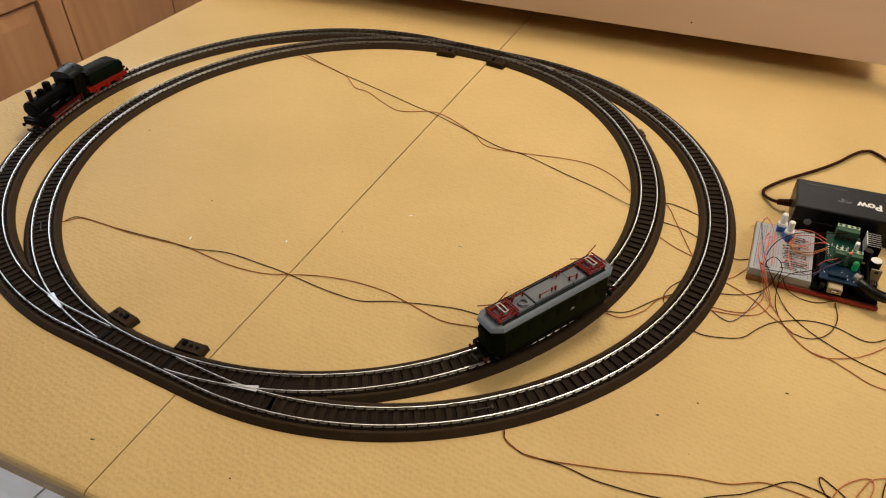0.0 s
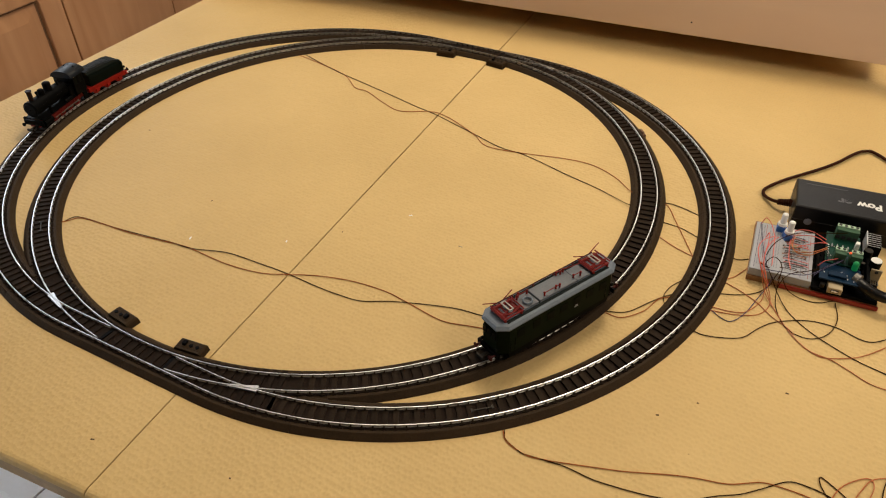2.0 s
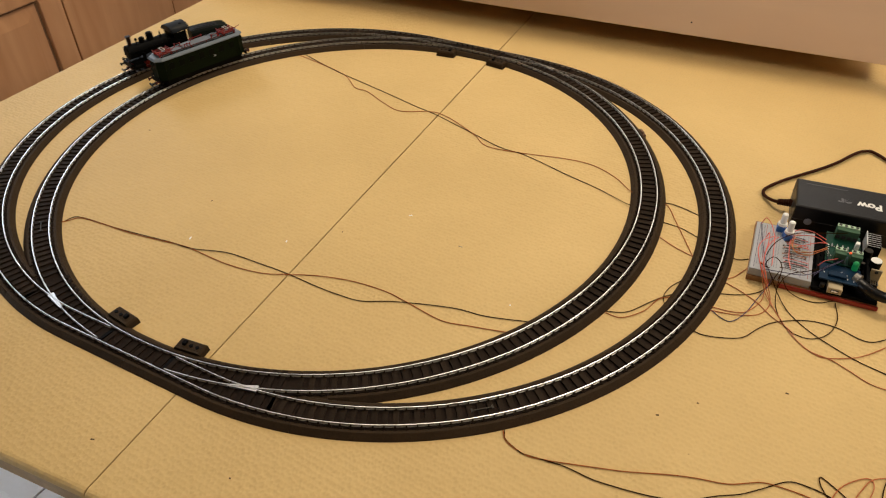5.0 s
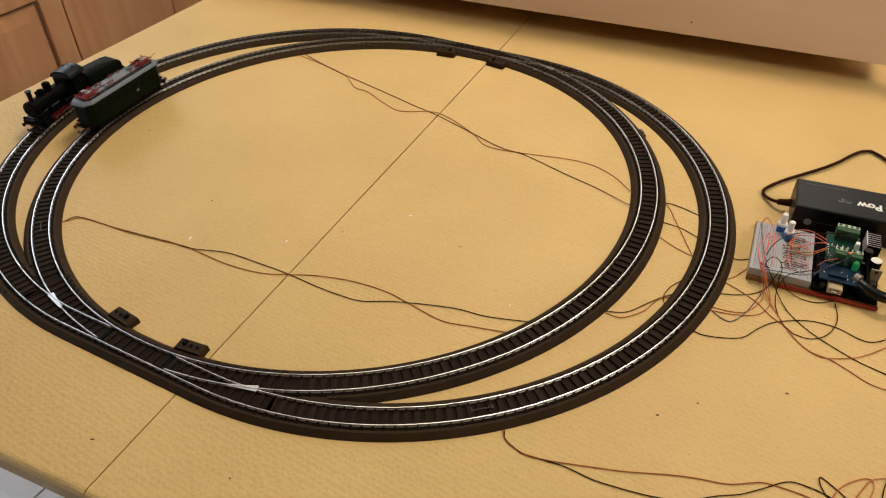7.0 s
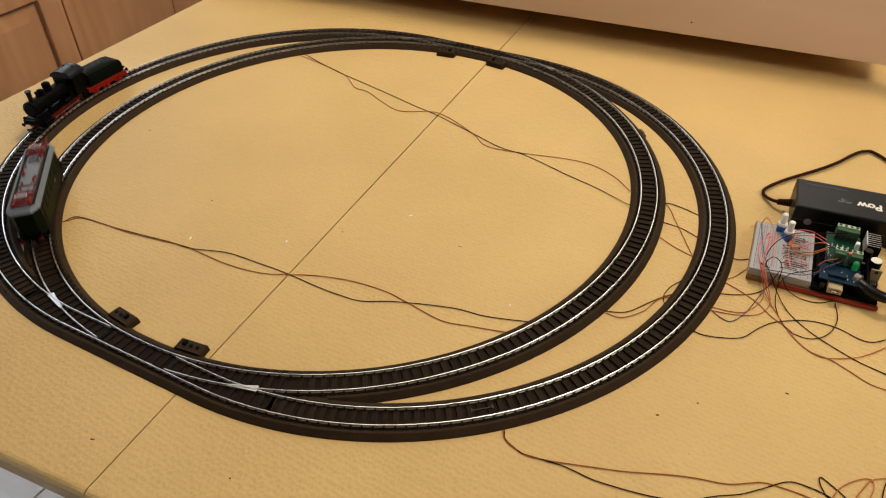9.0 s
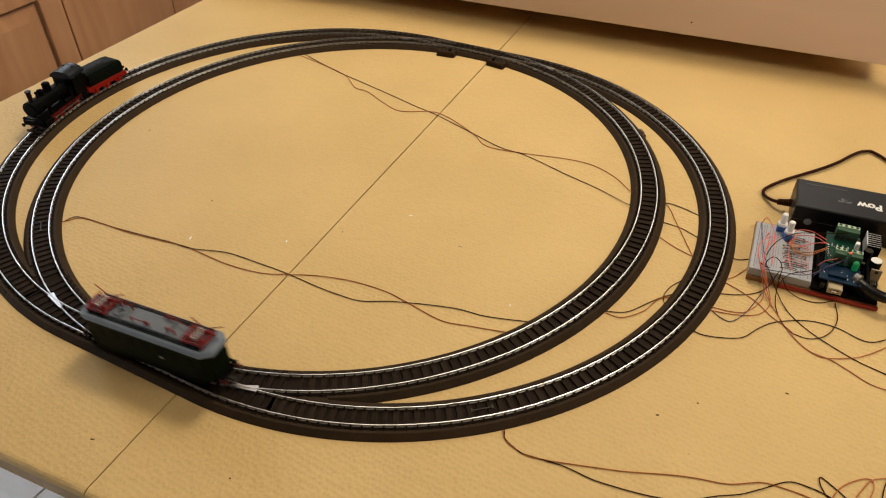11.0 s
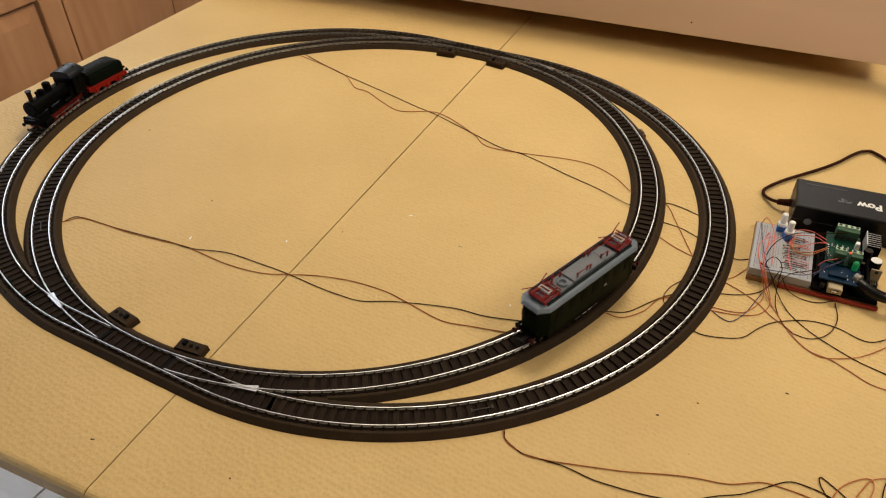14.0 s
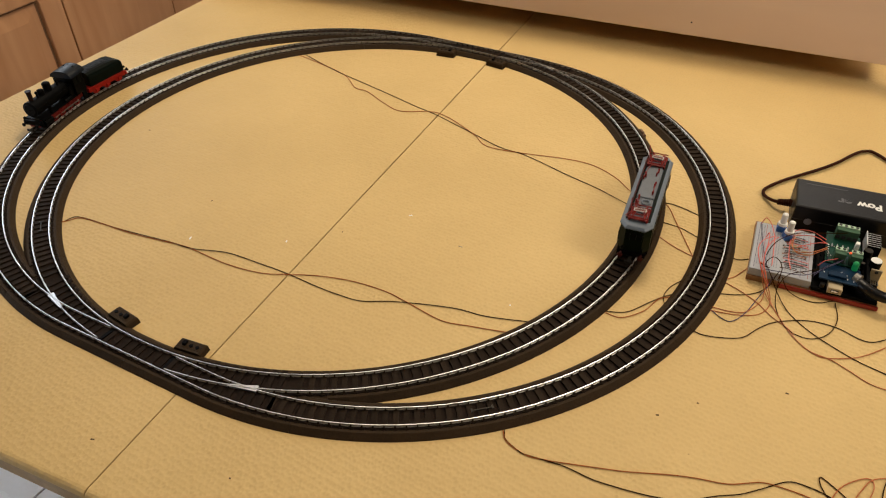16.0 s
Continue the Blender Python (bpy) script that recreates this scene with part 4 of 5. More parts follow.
def breadboard():
    t = thing("breadboard", "white solderless breadboard crowded with jumper wires", "breadboard", m=BOARD)
    body = part("body", boxed(0.0005, 0.0585, 0.0035, 0.0860, 0.006, 0.0150, 0.0006), M_BREAD, t)
    for x, w, mat in ((0.0042, 0.00022, M_WIRE_B), (0.0110, 0.00018, M_REDPLATE), (0.0480, 0.00018, M_WIRE_B), (0.0548, 0.00018, M_REDPLATE)):
        part("rail_stripe", boxed(x - w, x + w, 0.006, 0.0835, 0.0149, 0.0152), mat, body)
    part("channel", boxed(0.0280, 0.0310, 0.005, 0.0845, 0.0149, 0.01505), M_GROOVE, body)
    # rows of sockets
    holes = bmesh.new()
    for x in [0.0062, 0.0088, 0.0500, 0.0526] + [0.0150 + 0.00254 * k for k in range(5)] + [0.0335 + 0.00254 * k for k in range(5)]:
        for i in range(30):
            y = 0.0130 + i * 0.00236
            vs = [holes.verts.new((x + a, y + b, 0.01512)) for a, b in ((-0.0005, -0.0005), (0.0005, -0.0005), (0.0005, 0.0005), (-0.0005, 0.0005))]
            holes.faces.new(vs)
    tagged(part("socket_holes", holes, M_SOCKET, body), kind="stuff")
    rng = random.Random(4)
    # small staples bridging the sockets
    for i in range(22):
        y = 0.014 + 0.0027 * i + rng.uniform(-0.0004, 0.0004)
        x = rng.uniform(0.029, 0.034)
        l = rng.choice((0.010, 0.015, 0.019, 0.021))
        h = 0.0158 + rng.uniform(0, 0.0008)
        bm = tube([(x, y, 0.0150), (x + 0.0006, y, h), (x + l - 0.0006, y + rng.uniform(-0.001, 0.001), h), (x + l, y, 0.0150)], 0.00032, 6, 4)
        part("staple", bm, rng.choice((M_FEEDER, M_FEEDER, M_BLACKMETAL, M_WIRE_P, M_WIRE_R)), t)
    for i in range(5):
        x, y = rng.uniform(0.036, 0.054), rng.uniform(0.030, 0.070)
        bm = cyl(bmesh.new(), (x - 0.003, y, 0.0172), (x + 0.003, y + 0.001, 0.0172), 0.0010, seg=8)
        cyl(bm, (x - 0.006, y - 0.0005, 0.0172), (x + 0.006, y + 0.0012, 0.0172), 0.0003, seg=6)
        part("resistor", bm, M_BEIGE, t)


def potentiometer(x, y, lean, label):
    t = thing("potentiometer", label, "knob", "white potentiometers on the breadboard", BOARD @ pose(x, y, 0.015, 0, 0, lean))
    part("base", box(boxed(-0.0048, 0.0048, -0.0048, 0.0048, 0.0, 0.0062, 0.0006), -0.003, 0.003, -0.003, 0.003, 0.006, 0.0075), M_BLUE, t)
    bm = cyl(bmesh.new(), (0, 0, 0.0075), (0, 0, 0.0100), 0.0050, 0.0046, 18)
    cyl(bm, (0, 0, 0.0100), (0, 0, 0.0205), 0.0033, 0.0031, 16)
    part("shaft", dome(bm, (0, 0, 0.0205), 0.0031, 0.5), M_WHITEPL, t)


def controller():
    t = thing("controller_board", "stacked black controller and green blue motor shield", "circuit board", m=BOARD)
    part("mainboard", boxed(0.0600, 0.1190, 0.0020, 0.0980, 0.0062, 0.0100, 0.0004), M_BLACK, t)
    part("side_header", boxed(0.0602, 0.0668, 0.0560, 0.0900, 0.0100, 0.0112, 0.0003), M_BLACK, t)
    part("header_block", boxed(0.0612, 0.0640, 0.016, 0.055, 0.0100, 0.0175), M_BLACK, t)
    part("header_block", boxed(0.1070, 0.1100, 0.020, 0.060, 0.0100, 0.0185), M_BLACK, t)
    g = part("green_shield", boxed(0.0680, 0.1000, 0.0330, 0.0860, 0.0200, 0.0218, 0.0003), M_PCB_G, t)
    b = part("blue_shield", boxed(0.0640, 0.1010, 0.0070, 0.0326, 0.0185, 0.0203, 0.0003), M_PCB_B, t)
    rng = random.Random(9)
    for k in range(8):
        x, y = rng.uniform(0.067, 0.098), rng.uniform(0.010, 0.030)
        part("solder_joint", boxed(x - 0.0004, x + 0.0004, y - 0.0010, y + 0.0010, 0.0203, 0.0206), M_GROOVE, b)
    for k in range(14):
        x, y = rng.uniform(0.070, 0.098), rng.uniform(0.036, 0.064)
        part("solder_joint", boxed(x - 0.0006, x + 0.0006, y - 0.0006, y + 0.0006, 0.0218, 0.0223), M_BOW, g)
    part("chip", boxed(0.0720, 0.0880, 0.0120, 0.0190, 0.0203, 0.0228, 0.0003), M_PCB_B, b)
    for y in (0.0355, 0.0395, 0.0435, 0.0475, 0.0515, 0.0555):
        part("header_pin", boxed(0.0686, 0.0698, y, y + 0.0014, 0.0218, 0.0265), M_SILVER, g)
    for x in (0.0735, 0.0785, 0.0835, 0.0885):
        part("diode", box(boxed(x - 0.0005, x + 0.0005, 0.0590, 0.0640, 0.0218, 0.0232), x - 0.0006, x + 0.0006, 0.0592, 0.0600, 0.0217, 0.0238), M_GROOVE, g)

    def terminal(x0, n, y, z, label):
        e = part("screw_terminal", bmesh.new(), M_TERM, t, label)
        w = 0.0053
        part("housing", boxed(x0, x0 + n * w, y - 0.0100, y + 0.0006, z, z + 0.0120, 0.0004), M_TERM, e)
        part("top_strip", boxed(x0 + 0.0002, x0 + n * w - 0.0002, y - 0.0042, y + 0.0003, z + 0.0120, z + 0.0130), M_PALEGREEN, e)
        for k in range(n):
            cx = x0 + (k + 0.5) * w
            part("screw", cyl(bmesh.new(), (cx, y - 0.0020, z + 0.0128), (cx, y - 0.0020, z + 0.0134), 0.0016, seg=10), M_HOLE, e)
            part("wire_entry", boxed(cx - 0.0018, cx + 0.0018, y - 0.0104, y - 0.0098, z + 0.002, z + 0.0055), M_HOLE, e)

    terminal(0.0750, 4, 0.0850, 0.0218, "four-way green screw terminal")
    terminal(0.0744, 2, 0.0455, 0.0205, "two-way green screw terminal")
    terminal(0.0890, 2, 0.0455, 0.0205, "two-way green screw terminal")
    part("white_button", boxed(0.0940, 0.0978, 0.0620, 0.0670, 0.0218, 0.0300, 0.0006), M_WHITEPL, g)
    bm = cyl(bmesh.new(), (0.0950, 0.0318, 0.0205), (0.0950, 0.0318, 0.0275), 0.0029, seg=18)
    part("led", dome(bm, (0.0950, 0.0318, 0.0275), 0.0029), M_LED, t, "glowing green indicator LED")
    part("led", dome(bmesh.new(), (0.0880, 0.0400, 0.0330), 0.0013), M_REDLED, t, "small lit red LED")
    u = part("usb_socket", boxed(0.0735, 0.0865, -0.0010, 0.0130, 0.0102, 0.0170, 0.0005), M_BEIGE, t, "beige square USB socket")
    part("opening", boxed(0.0765, 0.0835, -0.0014, -0.0006, 0.0120, 0.0152), M_HOLE, u)
    part("opening_rim", boxed(0.0772, 0.0828, -0.0018, -0.0013, 0.0128, 0.0144), M_WHITEPL, u)
    bm = cyl(bmesh.new(), (0.0690, 0.0060, 0.0100), (0.0690, 0.0060, 0.0150), 0.0024, seg=12)
    part("reset_button", bm, M_BLACKMETAL, t)
    j = part("power_jack", cyl(bmesh.new(), (0.0955, 0.0195, 0.0200), (0.1005, 0.0165, 0.0200), 0.0056, seg=18), M_COLLAR, t, "steel power jack collar")
    for x, y, r, h in ((0.1140, 0.0486, 0.0056, 0.0150), (0.1075, 0.0640, 0.0044, 0.0140), (0.1030, 0.0450, 0.0022, 0.0110)):
        c = part("capacitor", cyl(bmesh.new(), (x, y, 0.0100), (x, y, 0.0100 + h), r, seg=20), M_BLACK, t)
        # white on the widest top stands for light glinting off bare metal
        part("cap_top", cyl(bmesh.new(), (x, y, 0.0100 + h), (x, y, 0.0104 + h), r * 0.92, seg=20), M_WHITE if r > 0.005 else M_BLACKMETAL, c)
    r = part("regulator", boxed(0.1100, 0.1200, 0.0350, 0.0365, 0.0100, 0.0235, 0.0004), M_BEIGE, t, "tan voltage regulator with mounting hole")
    part("hole", cyl(bmesh.new(), (0.1150, 0.0345, 0.0205), (0.1150, 0.0352, 0.0205), 0.0016, seg=12), M_HOLE, r)
    for x in (0.1110, 0.1130, 0.1150, 0.1170, 0.1190):
        part("pin", boxed(x - 0.0005, x + 0.0005, 0.0270, 0.0352, 0.0102, 0.0112), M_SILVER, r)
    h = part("heat_sink", boxed(0.1070, 0.1195, 0.0740, 0.0990, 0.0100, 0.0225), M_BLACK, t, "black heat sink with glints painted on its fin edges")
    # fins and plate get a pale colour in place of their metal glint
    for k in range(7):
        y = 0.0750 + k * 0.0036
        part("fin", boxed(0.1072, 0.1195, y, y + 0.0005, 0.0225, 0.0227), M_FIN, h)
    part("plate", boxed(0.1058, 0.1068, 0.0742, 0.0988, 0.0100, 0.0240), M_FIN, h)
    bm = tube([BOARD.inverted() @ Vector(p) for p in PLUG], 0.0052, 14)
    pl = part("power_plug", bm, M_PSU, t, "thick black power plug and cable")


PLUG = [(0.5774, 0.021, 0.0195), (0.5828, 0.0165, 0.0195), (0.5902, 0.0134, 0.0185), (0.6015, 0.013, 0.017), (0.6181, 0.024, 0.012)]


def power_adapter():
    """Black adapter brick; its lettering faces away from the viewer."""
    t = thing("power_adapter", "black power adapter brick with white lettering and cable", "power adapter", m=pose(0.503, 0.107, 0, 0, 0, 6.5))
    bm = boxed(0.0, 0.150, 0.0, 0.057, 0.0, 0.033, 0.0022)
    body = part("housing", bm, M_PSU, t)
    part("seam", boxed(-0.0002, 0.1502, -0.0002, 0.0572, 0.0158, 0.0164), M_HOLE, body)
    for k in range(7):
        part("vent_slot", boxed(0.012 + k * 0.0055, 0.0155 + k * 0.0055, 0.0498, 0.0520, 0.0328, 0.0332), M_HOLE, body)
    part("vent_line", boxed(0.010, 0.052, 0.0475, 0.0482, 0.0329, 0.03315), M_GREYPRINT, body)
    part("screw", cyl(bmesh.new(), (0.0165, -0.0004, 0.0150), (0.0165, 0.0008, 0.0150), 0.0040, seg=18), M_SOCKET, body, "grey screw head")
    # the last letters are grey: the loss of sheen is put into their colour
    for word, x, mat in (("Pow", 0.0856, M_WHITE), ("er", 0.0560, M_GREYPRINT)):
        cu = bpy.data.curves.new("lettering", "FONT")
        cu.body, cu.size, cu.extrude, cu.offset = word, 0.0155, 0.0001, 0.0006
        ob = new("lettering", cu)
        cu.materials.append(mat)
        ob.parent = body
        ob.matrix_local = Matrix.Translation((x, 0.0295, 0.0331)) @ Matrix.Rotation(math.pi, 4, "Z") @ Matrix.Diagonal((0.88 if word == "Pow" else 1.0, 0.95, 1, 1))
    inv = t.matrix_world.inverted()
    part("cable", tube([inv @ Vector(p) for p in CABLE], 0.0019, 10), M_CABLE, t, "black rubber cable")
    a, b = inv @ Vector(CABLE[0]), inv @ Vector(CABLE[1])
    bm = bmesh.new()
    for k in range(7):
        p, q = a.lerp(b, k / 7), a.lerp(b, (k + 0.65) / 7)
        cyl(bm, p, q, 0.0046 - 0.0002 * k, seg=12)
    part("strain_relief", bm, M_CABLE, t, "ribbed rubber strain relief")


CABLE = [(0.5015, 0.1395, 0.014), (0.4843, 0.1422, 0.009), (0.4733, 0.1531, 0.004), (0.4676, 0.162, 0.003), (0.4687, 0.1742, 0.003), (0.4833, 0.1988, 0.003), (0.5023, 0.2233, 0.003), (0.5189, 0.2441, 0.003), (0.5355, 0.268, 0.003), (0.552, 0.2981, 0.003), (0.5637, 0.3129, 0.003), (0.5766, 0.3134, 0.003), (0.6097, 0.283, 0.003)]


def wires():
    wire("wire", M_WIRE_K, 0.00046, "thin black wire lying across the tan table", [(-0.2467, 0.235, 0.0008), (-0.2112, 0.2226, 0.0008), (-0.1628, 0.2068, 0.0008), (-0.1013, 0.1913, 0.0008), (-0.0434, 0.1766, 0.0008), (-0.0043, 0.166, 0.0008), (0.0375, 0.1562, 0.0008), (0.1052, 0.134, 0.0008), (0.1491, 0.1194, 0.0008), (0.1859, 0.1166, 0.0008), (0.246, 0.0992, 0.0008), (0.2936, 0.0866, 0.0008), (0.3398, 0.0699, 0.002), (0.3562, 0.0819, 0.002), (0.3726, 0.0946, 0.0008), (0.389, 0.0942, 0.0008), (0.4131, 0.0871, 0.0008)])
    wire("wire", M_WIRE_R, 0.00046, "thin red-brown wire lying across the tan table", [(-0.2544, 0.2289, 0.0008), (-0.2088, 0.2193, 0.0008), (-0.1495, 0.2027, 0.0008), (-0.1129, 0.1754, 0.0008), (-0.0896, 0.1731, 0.0008), (-0.0482, 0.1534, 0.0008), (-0.0147, 0.1444, 0.0008), (0.0337, 0.1631, 0.0008), (0.0998, 0.1362, 0.0008), (0.1328, 0.1144, 0.0008), (0.1843, 0.1203, 0.0008), (0.2336, 0.1316, 0.0008), (0.2705, 0.1327, 0.0008), (0.304, 0.1187, 0.0008), (0.3303, 0.0967, 0.002), (0.3524, 0.0951, 0.002), (0.3735, 0.0913, 0.0008), (0.3896, 0.0669, 0.0008), (0.4223, 0.0126, 0.0008)])
    wire("wire", M_WIRE_K, 0.00046, "thin black wire lying across the tan table", [(-0.2329, -0.2538, 0.0012), (-0.2297, -0.2503, 0.0008), (-0.2215, -0.2365, 0.0008), (-0.171, -0.2323, 0.0008), (-0.1392, -0.2289, 0.0008), (-0.0938, -0.2228, 0.0008), (-0.063, -0.2203, 0.0008), (-0.0252, -0.2086, 0.0008), (0.012, -0.2065, 0.0008), (0.0567, -0.2061, 0.0008), (0.0944, -0.2083, 0.0008), (0.1223, -0.2083, 0.0008), (0.1475, -0.2054, 0.0008), (0.1781, -0.1907, 0.0008), (0.2322, -0.1728, 0.0008), (0.2669, -0.1682, 0.0008), (0.3079, -0.1558, 0.0008)])
    wire("wire", M_WIRE_R, 0.00046, "thin red-brown wire lying across the tan table", [(-0.2320, -0.2545, 0.0012), (-0.2285, -0.2497, 0.0008), (-0.2197, -0.238, 0.0008), (-0.2007, -0.2344, 0.0008), (-0.1376, -0.2304, 0.0008), (-0.0783, -0.2215, 0.0008), (-0.0582, -0.2211, 0.0008), (-0.0125, -0.2232, 0.0008), (0.0291, -0.2182, 0.0008), (0.0573, -0.2068, 0.0008), (0.0846, -0.1948, 0.0008), (0.1205, -0.1852, 0.0008), (0.1598, -0.1824, 0.0008), (0.1885, -0.1862, 0.0008), (0.2305, -0.193, 0.0008), (0.2582, -0.1874, 0.0008), (0.2928, -0.1788, 0.0008)])
    wire("wire", M_WIRE_K, 0.00046, "short black wire between the two track loops", [(0.3665, -0.109, 0.0008), (0.3862, -0.0998, 0.0008), (0.4018, -0.0766, 0.0008), (0.412, -0.0622, 0.0008), (0.4195, -0.0546, 0.0008)])
    wire("wire", M_WIRE_R, 0.00046, "short red-brown wire between the two track loops", [(0.367, -0.1105, 0.0008), (0.3838, -0.1098, 0.0008), (0.4003, -0.0908, 0.0008), (0.4081, -0.0688, 0.0008), (0.4194, -0.0584, 0.0008)])
    wire("wire", M_WIRE_K, 0.00046, "short black wire looped beside the outer track", [(0.4159, -0.0747, 0.0008), (0.4115, -0.0606, 0.0008), (0.4145, -0.0441, 0.0008), (0.4222, -0.0296, 0.0008)])
    wire("wire", M_WIRE_K, 0.00046, "short black wire between the two track loops", [(0.3776, 0.0572, 0.0008), (0.3989, 0.0553, 0.0008), (0.4201, 0.047, 0.0008)])
    wire("wire", M_WIRE_O, 0.00046, "short orange wire between the two track loops", [(0.3806, 0.0302, 0.0008), (0.402, 0.0192, 0.0008), (0.4236, 0.0122, 0.0008)])
    wire("wire", M_WIRE_K, 0.00046, "thin black wire from the track to the breadboard", [(0.4585, 0.029, 0.0008), (0.4665, 0.029, 0.0008), (0.4779, 0.0358, 0.0008), (0.4833, 0.0244, 0.01), (0.4907, 0.0088, 0.018), (0.4963, 0.009, 0.017)])
    wire("wire", M_WIRE_O, 0.00046, "thin orange wire from the track to the breadboard", [(0.4604, -0.0081, 0.0008), (0.4678, -0.0004, 0.0008), (0.4737, 0.0125, 0.0008), (0.479, 0.019, 0.004), (0.4825, 0.0203, 0.012), (0.4891, 0.0118, 0.018)])
    wire("wire", M_WIRE_O, 0.00046, "thin orange wire under the breadboard", [(0.4615, -0.0133, 0.0008), (0.4771, -0.0195, 0.0008), (0.4952, -0.0295, 0.0008), (0.5105, -0.0428, 0.0008), (0.5246, -0.0509, 0.0008), (0.5332, -0.058, 0.0008)])
    wire("wire", M_WIRE_K, 0.00046, "thin black wire from the track to the breadboard", [(0.4606, -0.0327, 0.0008), (0.4782, -0.0254, 0.0008), (0.4925, -0.0144, 0.0008), (0.5015, 0.0009, 0.002), (0.5037, 0.0013, 0.014), (0.5061, 0.007, 0.018)])
    wire("wire", M_WIRE_O, 0.00046, "thin orange wire curving in front of the breadboard", [(0.4552, -0.0554, 0.0008), (0.4732, -0.0541, 0.0008), (0.4878, -0.0475, 0.0008), (0.4974, -0.0274, 0.0008), (0.4983, -0.0137, 0.005), (0.4957, -0.0053, 0.016), (0.4907, 0.0101, 0.017)])
    wire("wire", M_WIRE_O, 0.00046, "thin orange wire curving in front of the breadboard", [(0.4564, -0.061, 0.0008), (0.479, -0.0564, 0.0008), (0.4982, -0.0465, 0.0008), (0.5059, -0.0303, 0.0008), (0.5035, -0.0157, 0.005), (0.4938, -0.0038, 0.014), (0.4864, 0.0128, 0.017)])
    wire("wire", M_WIRE_B, 0.00046, "thin grey-violet wire bent beside the track", [(0.4561, -0.0594, 0.0008), (0.4707, -0.0676, 0.0008), (0.4793, -0.0658, 0.0008), (0.488, -0.0483, 0.0008), (0.4957, -0.0174, 0.0008), (0.5002, -0.0071, 0.008), (0.5017, -0.0023, 0.016)])
    wire("wire", M_WIRE_K, 0.00046, "long black wire curving over the table", [(0.4485, -0.096, 0.0008), (0.4588, -0.0973, 0.0008), (0.4759, -0.0925, 0.0008), (0.492, -0.0834, 0.0008), (0.5037, -0.0633, 0.0008), (0.5166, -0.0482, 0.0008), (0.5424, -0.0332, 0.0008), (0.5671, -0.0307, 0.0008), (0.5871, -0.0368, 0.0008), (0.5989, -0.0355, 0.0008), (0.6123, -0.0237, 0.0008)])
    wire("wire", M_WIRE_K, 0.00046, "long black wire leading away from the breadboard", [(0.4932, 0.01, 0.018), (0.501, -0.0032, 0.015), (0.5104, -0.0109, 0.004), (0.524, -0.0297, 0.0008), (0.5441, -0.0466, 0.0008), (0.5651, -0.0577, 0.0008), (0.5896, -0.0675, 0.0008), (0.6174, -0.0732, 0.0008)])
    wire("wire", M_WIRE_K, 0.00046, "black wire looping in front of the red plate", [(0.5077, 0.0052, 0.017), (0.5087, -0.0084, 0.005), (0.5124, -0.0287, 0.0008), (0.5249, -0.0524, 0.0008), (0.5407, -0.0583, 0.0008), (0.5534, -0.0534, 0.0008), (0.5631, -0.0394, 0.0008), (0.5668, -0.0181, 0.0008), (0.5624, 0.0042, 0.0008)])
    wire("wire", M_WIRE_O, 0.00046, "long orange wire curving over the table", [(0.491, 0.0024, 0.017), (0.4994, -0.0092, 0.004), (0.5114, -0.0319, 0.0008), (0.5278, -0.0551, 0.0008), (0.5422, -0.0695, 0.0008), (0.5576, -0.0765, 0.0008), (0.5759, -0.0701, 0.0008), (0.5935, -0.0571, 0.0008), (0.6151, -0.0311, 0.0008)])
    wire("wire", M_WIRE_O, 0.00046, "long orange wire curving over the table", [(0.4877, 0.0085, 0.017), (0.4993, -0.0148, 0.004), (0.5168, -0.0396, 0.0008), (0.5309, -0.0592, 0.0008), (0.5476, -0.0731, 0.0008), (0.5671, -0.0762, 0.0008), (0.5817, -0.0821, 0.0008), (0.6006, -0.0905, 0.0008), (0.6184, -0.0912, 0.0008)])
    wire("wire", M_WIRE_K, 0.00046, "black wire hanging in front of the red plate", [(0.5095, 0.0018, 0.016), (0.5185, -0.0013, 0.004), (0.5335, -0.0044, 0.0008), (0.5487, -0.002, 0.0008), (0.5648, 0.0108, 0.0008)])
    wire("wire", M_WIRE_K, 0.00046, "long black wire from the outer track", [(0.3387, -0.282, 0.0008), (0.3433, -0.2897, 0.0008), (0.3583, -0.2954, 0.0008), (0.3657, -0.2952, 0.0008), (0.3841, -0.2928, 0.0008), (0.3955, -0.2915, 0.0008), (0.4146, -0.2925, 0.0008), (0.4237, -0.2922, 0.0008), (0.4453, -0.2893, 0.0008), (0.466, -0.285, 0.0008), (0.4857, -0.2779, 0.0008), (0.5075, -0.2622, 0.0008), (0.5223, -0.2528, 0.0008), (0.5366, -0.2399, 0.0008), (0.5528, -0.2247, 0.0008), (0.5668, -0.2224, 0.0008), (0.5811, -0.2237, 0.0008), (0.5914, -0.2279, 0.0008)])
    wire("wire", M_WIRE_R, 0.00046, "long red wire from the outer track", [(0.3375, -0.2826, 0.0008), (0.345, -0.2913, 0.0008), (0.3634, -0.2958, 0.0008), (0.3793, -0.2929, 0.0008), (0.3944, -0.2885, 0.0008), (0.4154, -0.2817, 0.0008), (0.4403, -0.2733, 0.0008), (0.4684, -0.2615, 0.0008), (0.4886, -0.2544, 0.0008), (0.5129, -0.2478, 0.0008), (0.5337, -0.2353, 0.0008), (0.5478, -0.2324, 0.0008), (0.568, -0.2316, 0.0008), (0.5802, -0.2338, 0.0008)])
    wire("wire", M_WIRE_K, 0.00046, "black wire end looped on the table", [(0.5996, -0.2237, 0.0008), (0.5937, -0.2193, 0.0008), (0.584, -0.2135, 0.0008), (0.5745, -0.2089, 0.0008), (0.5745, -0.2151, 0.0008), (0.5799, -0.2238, 0.0008), (0.5877, -0.2299, 0.0008)])
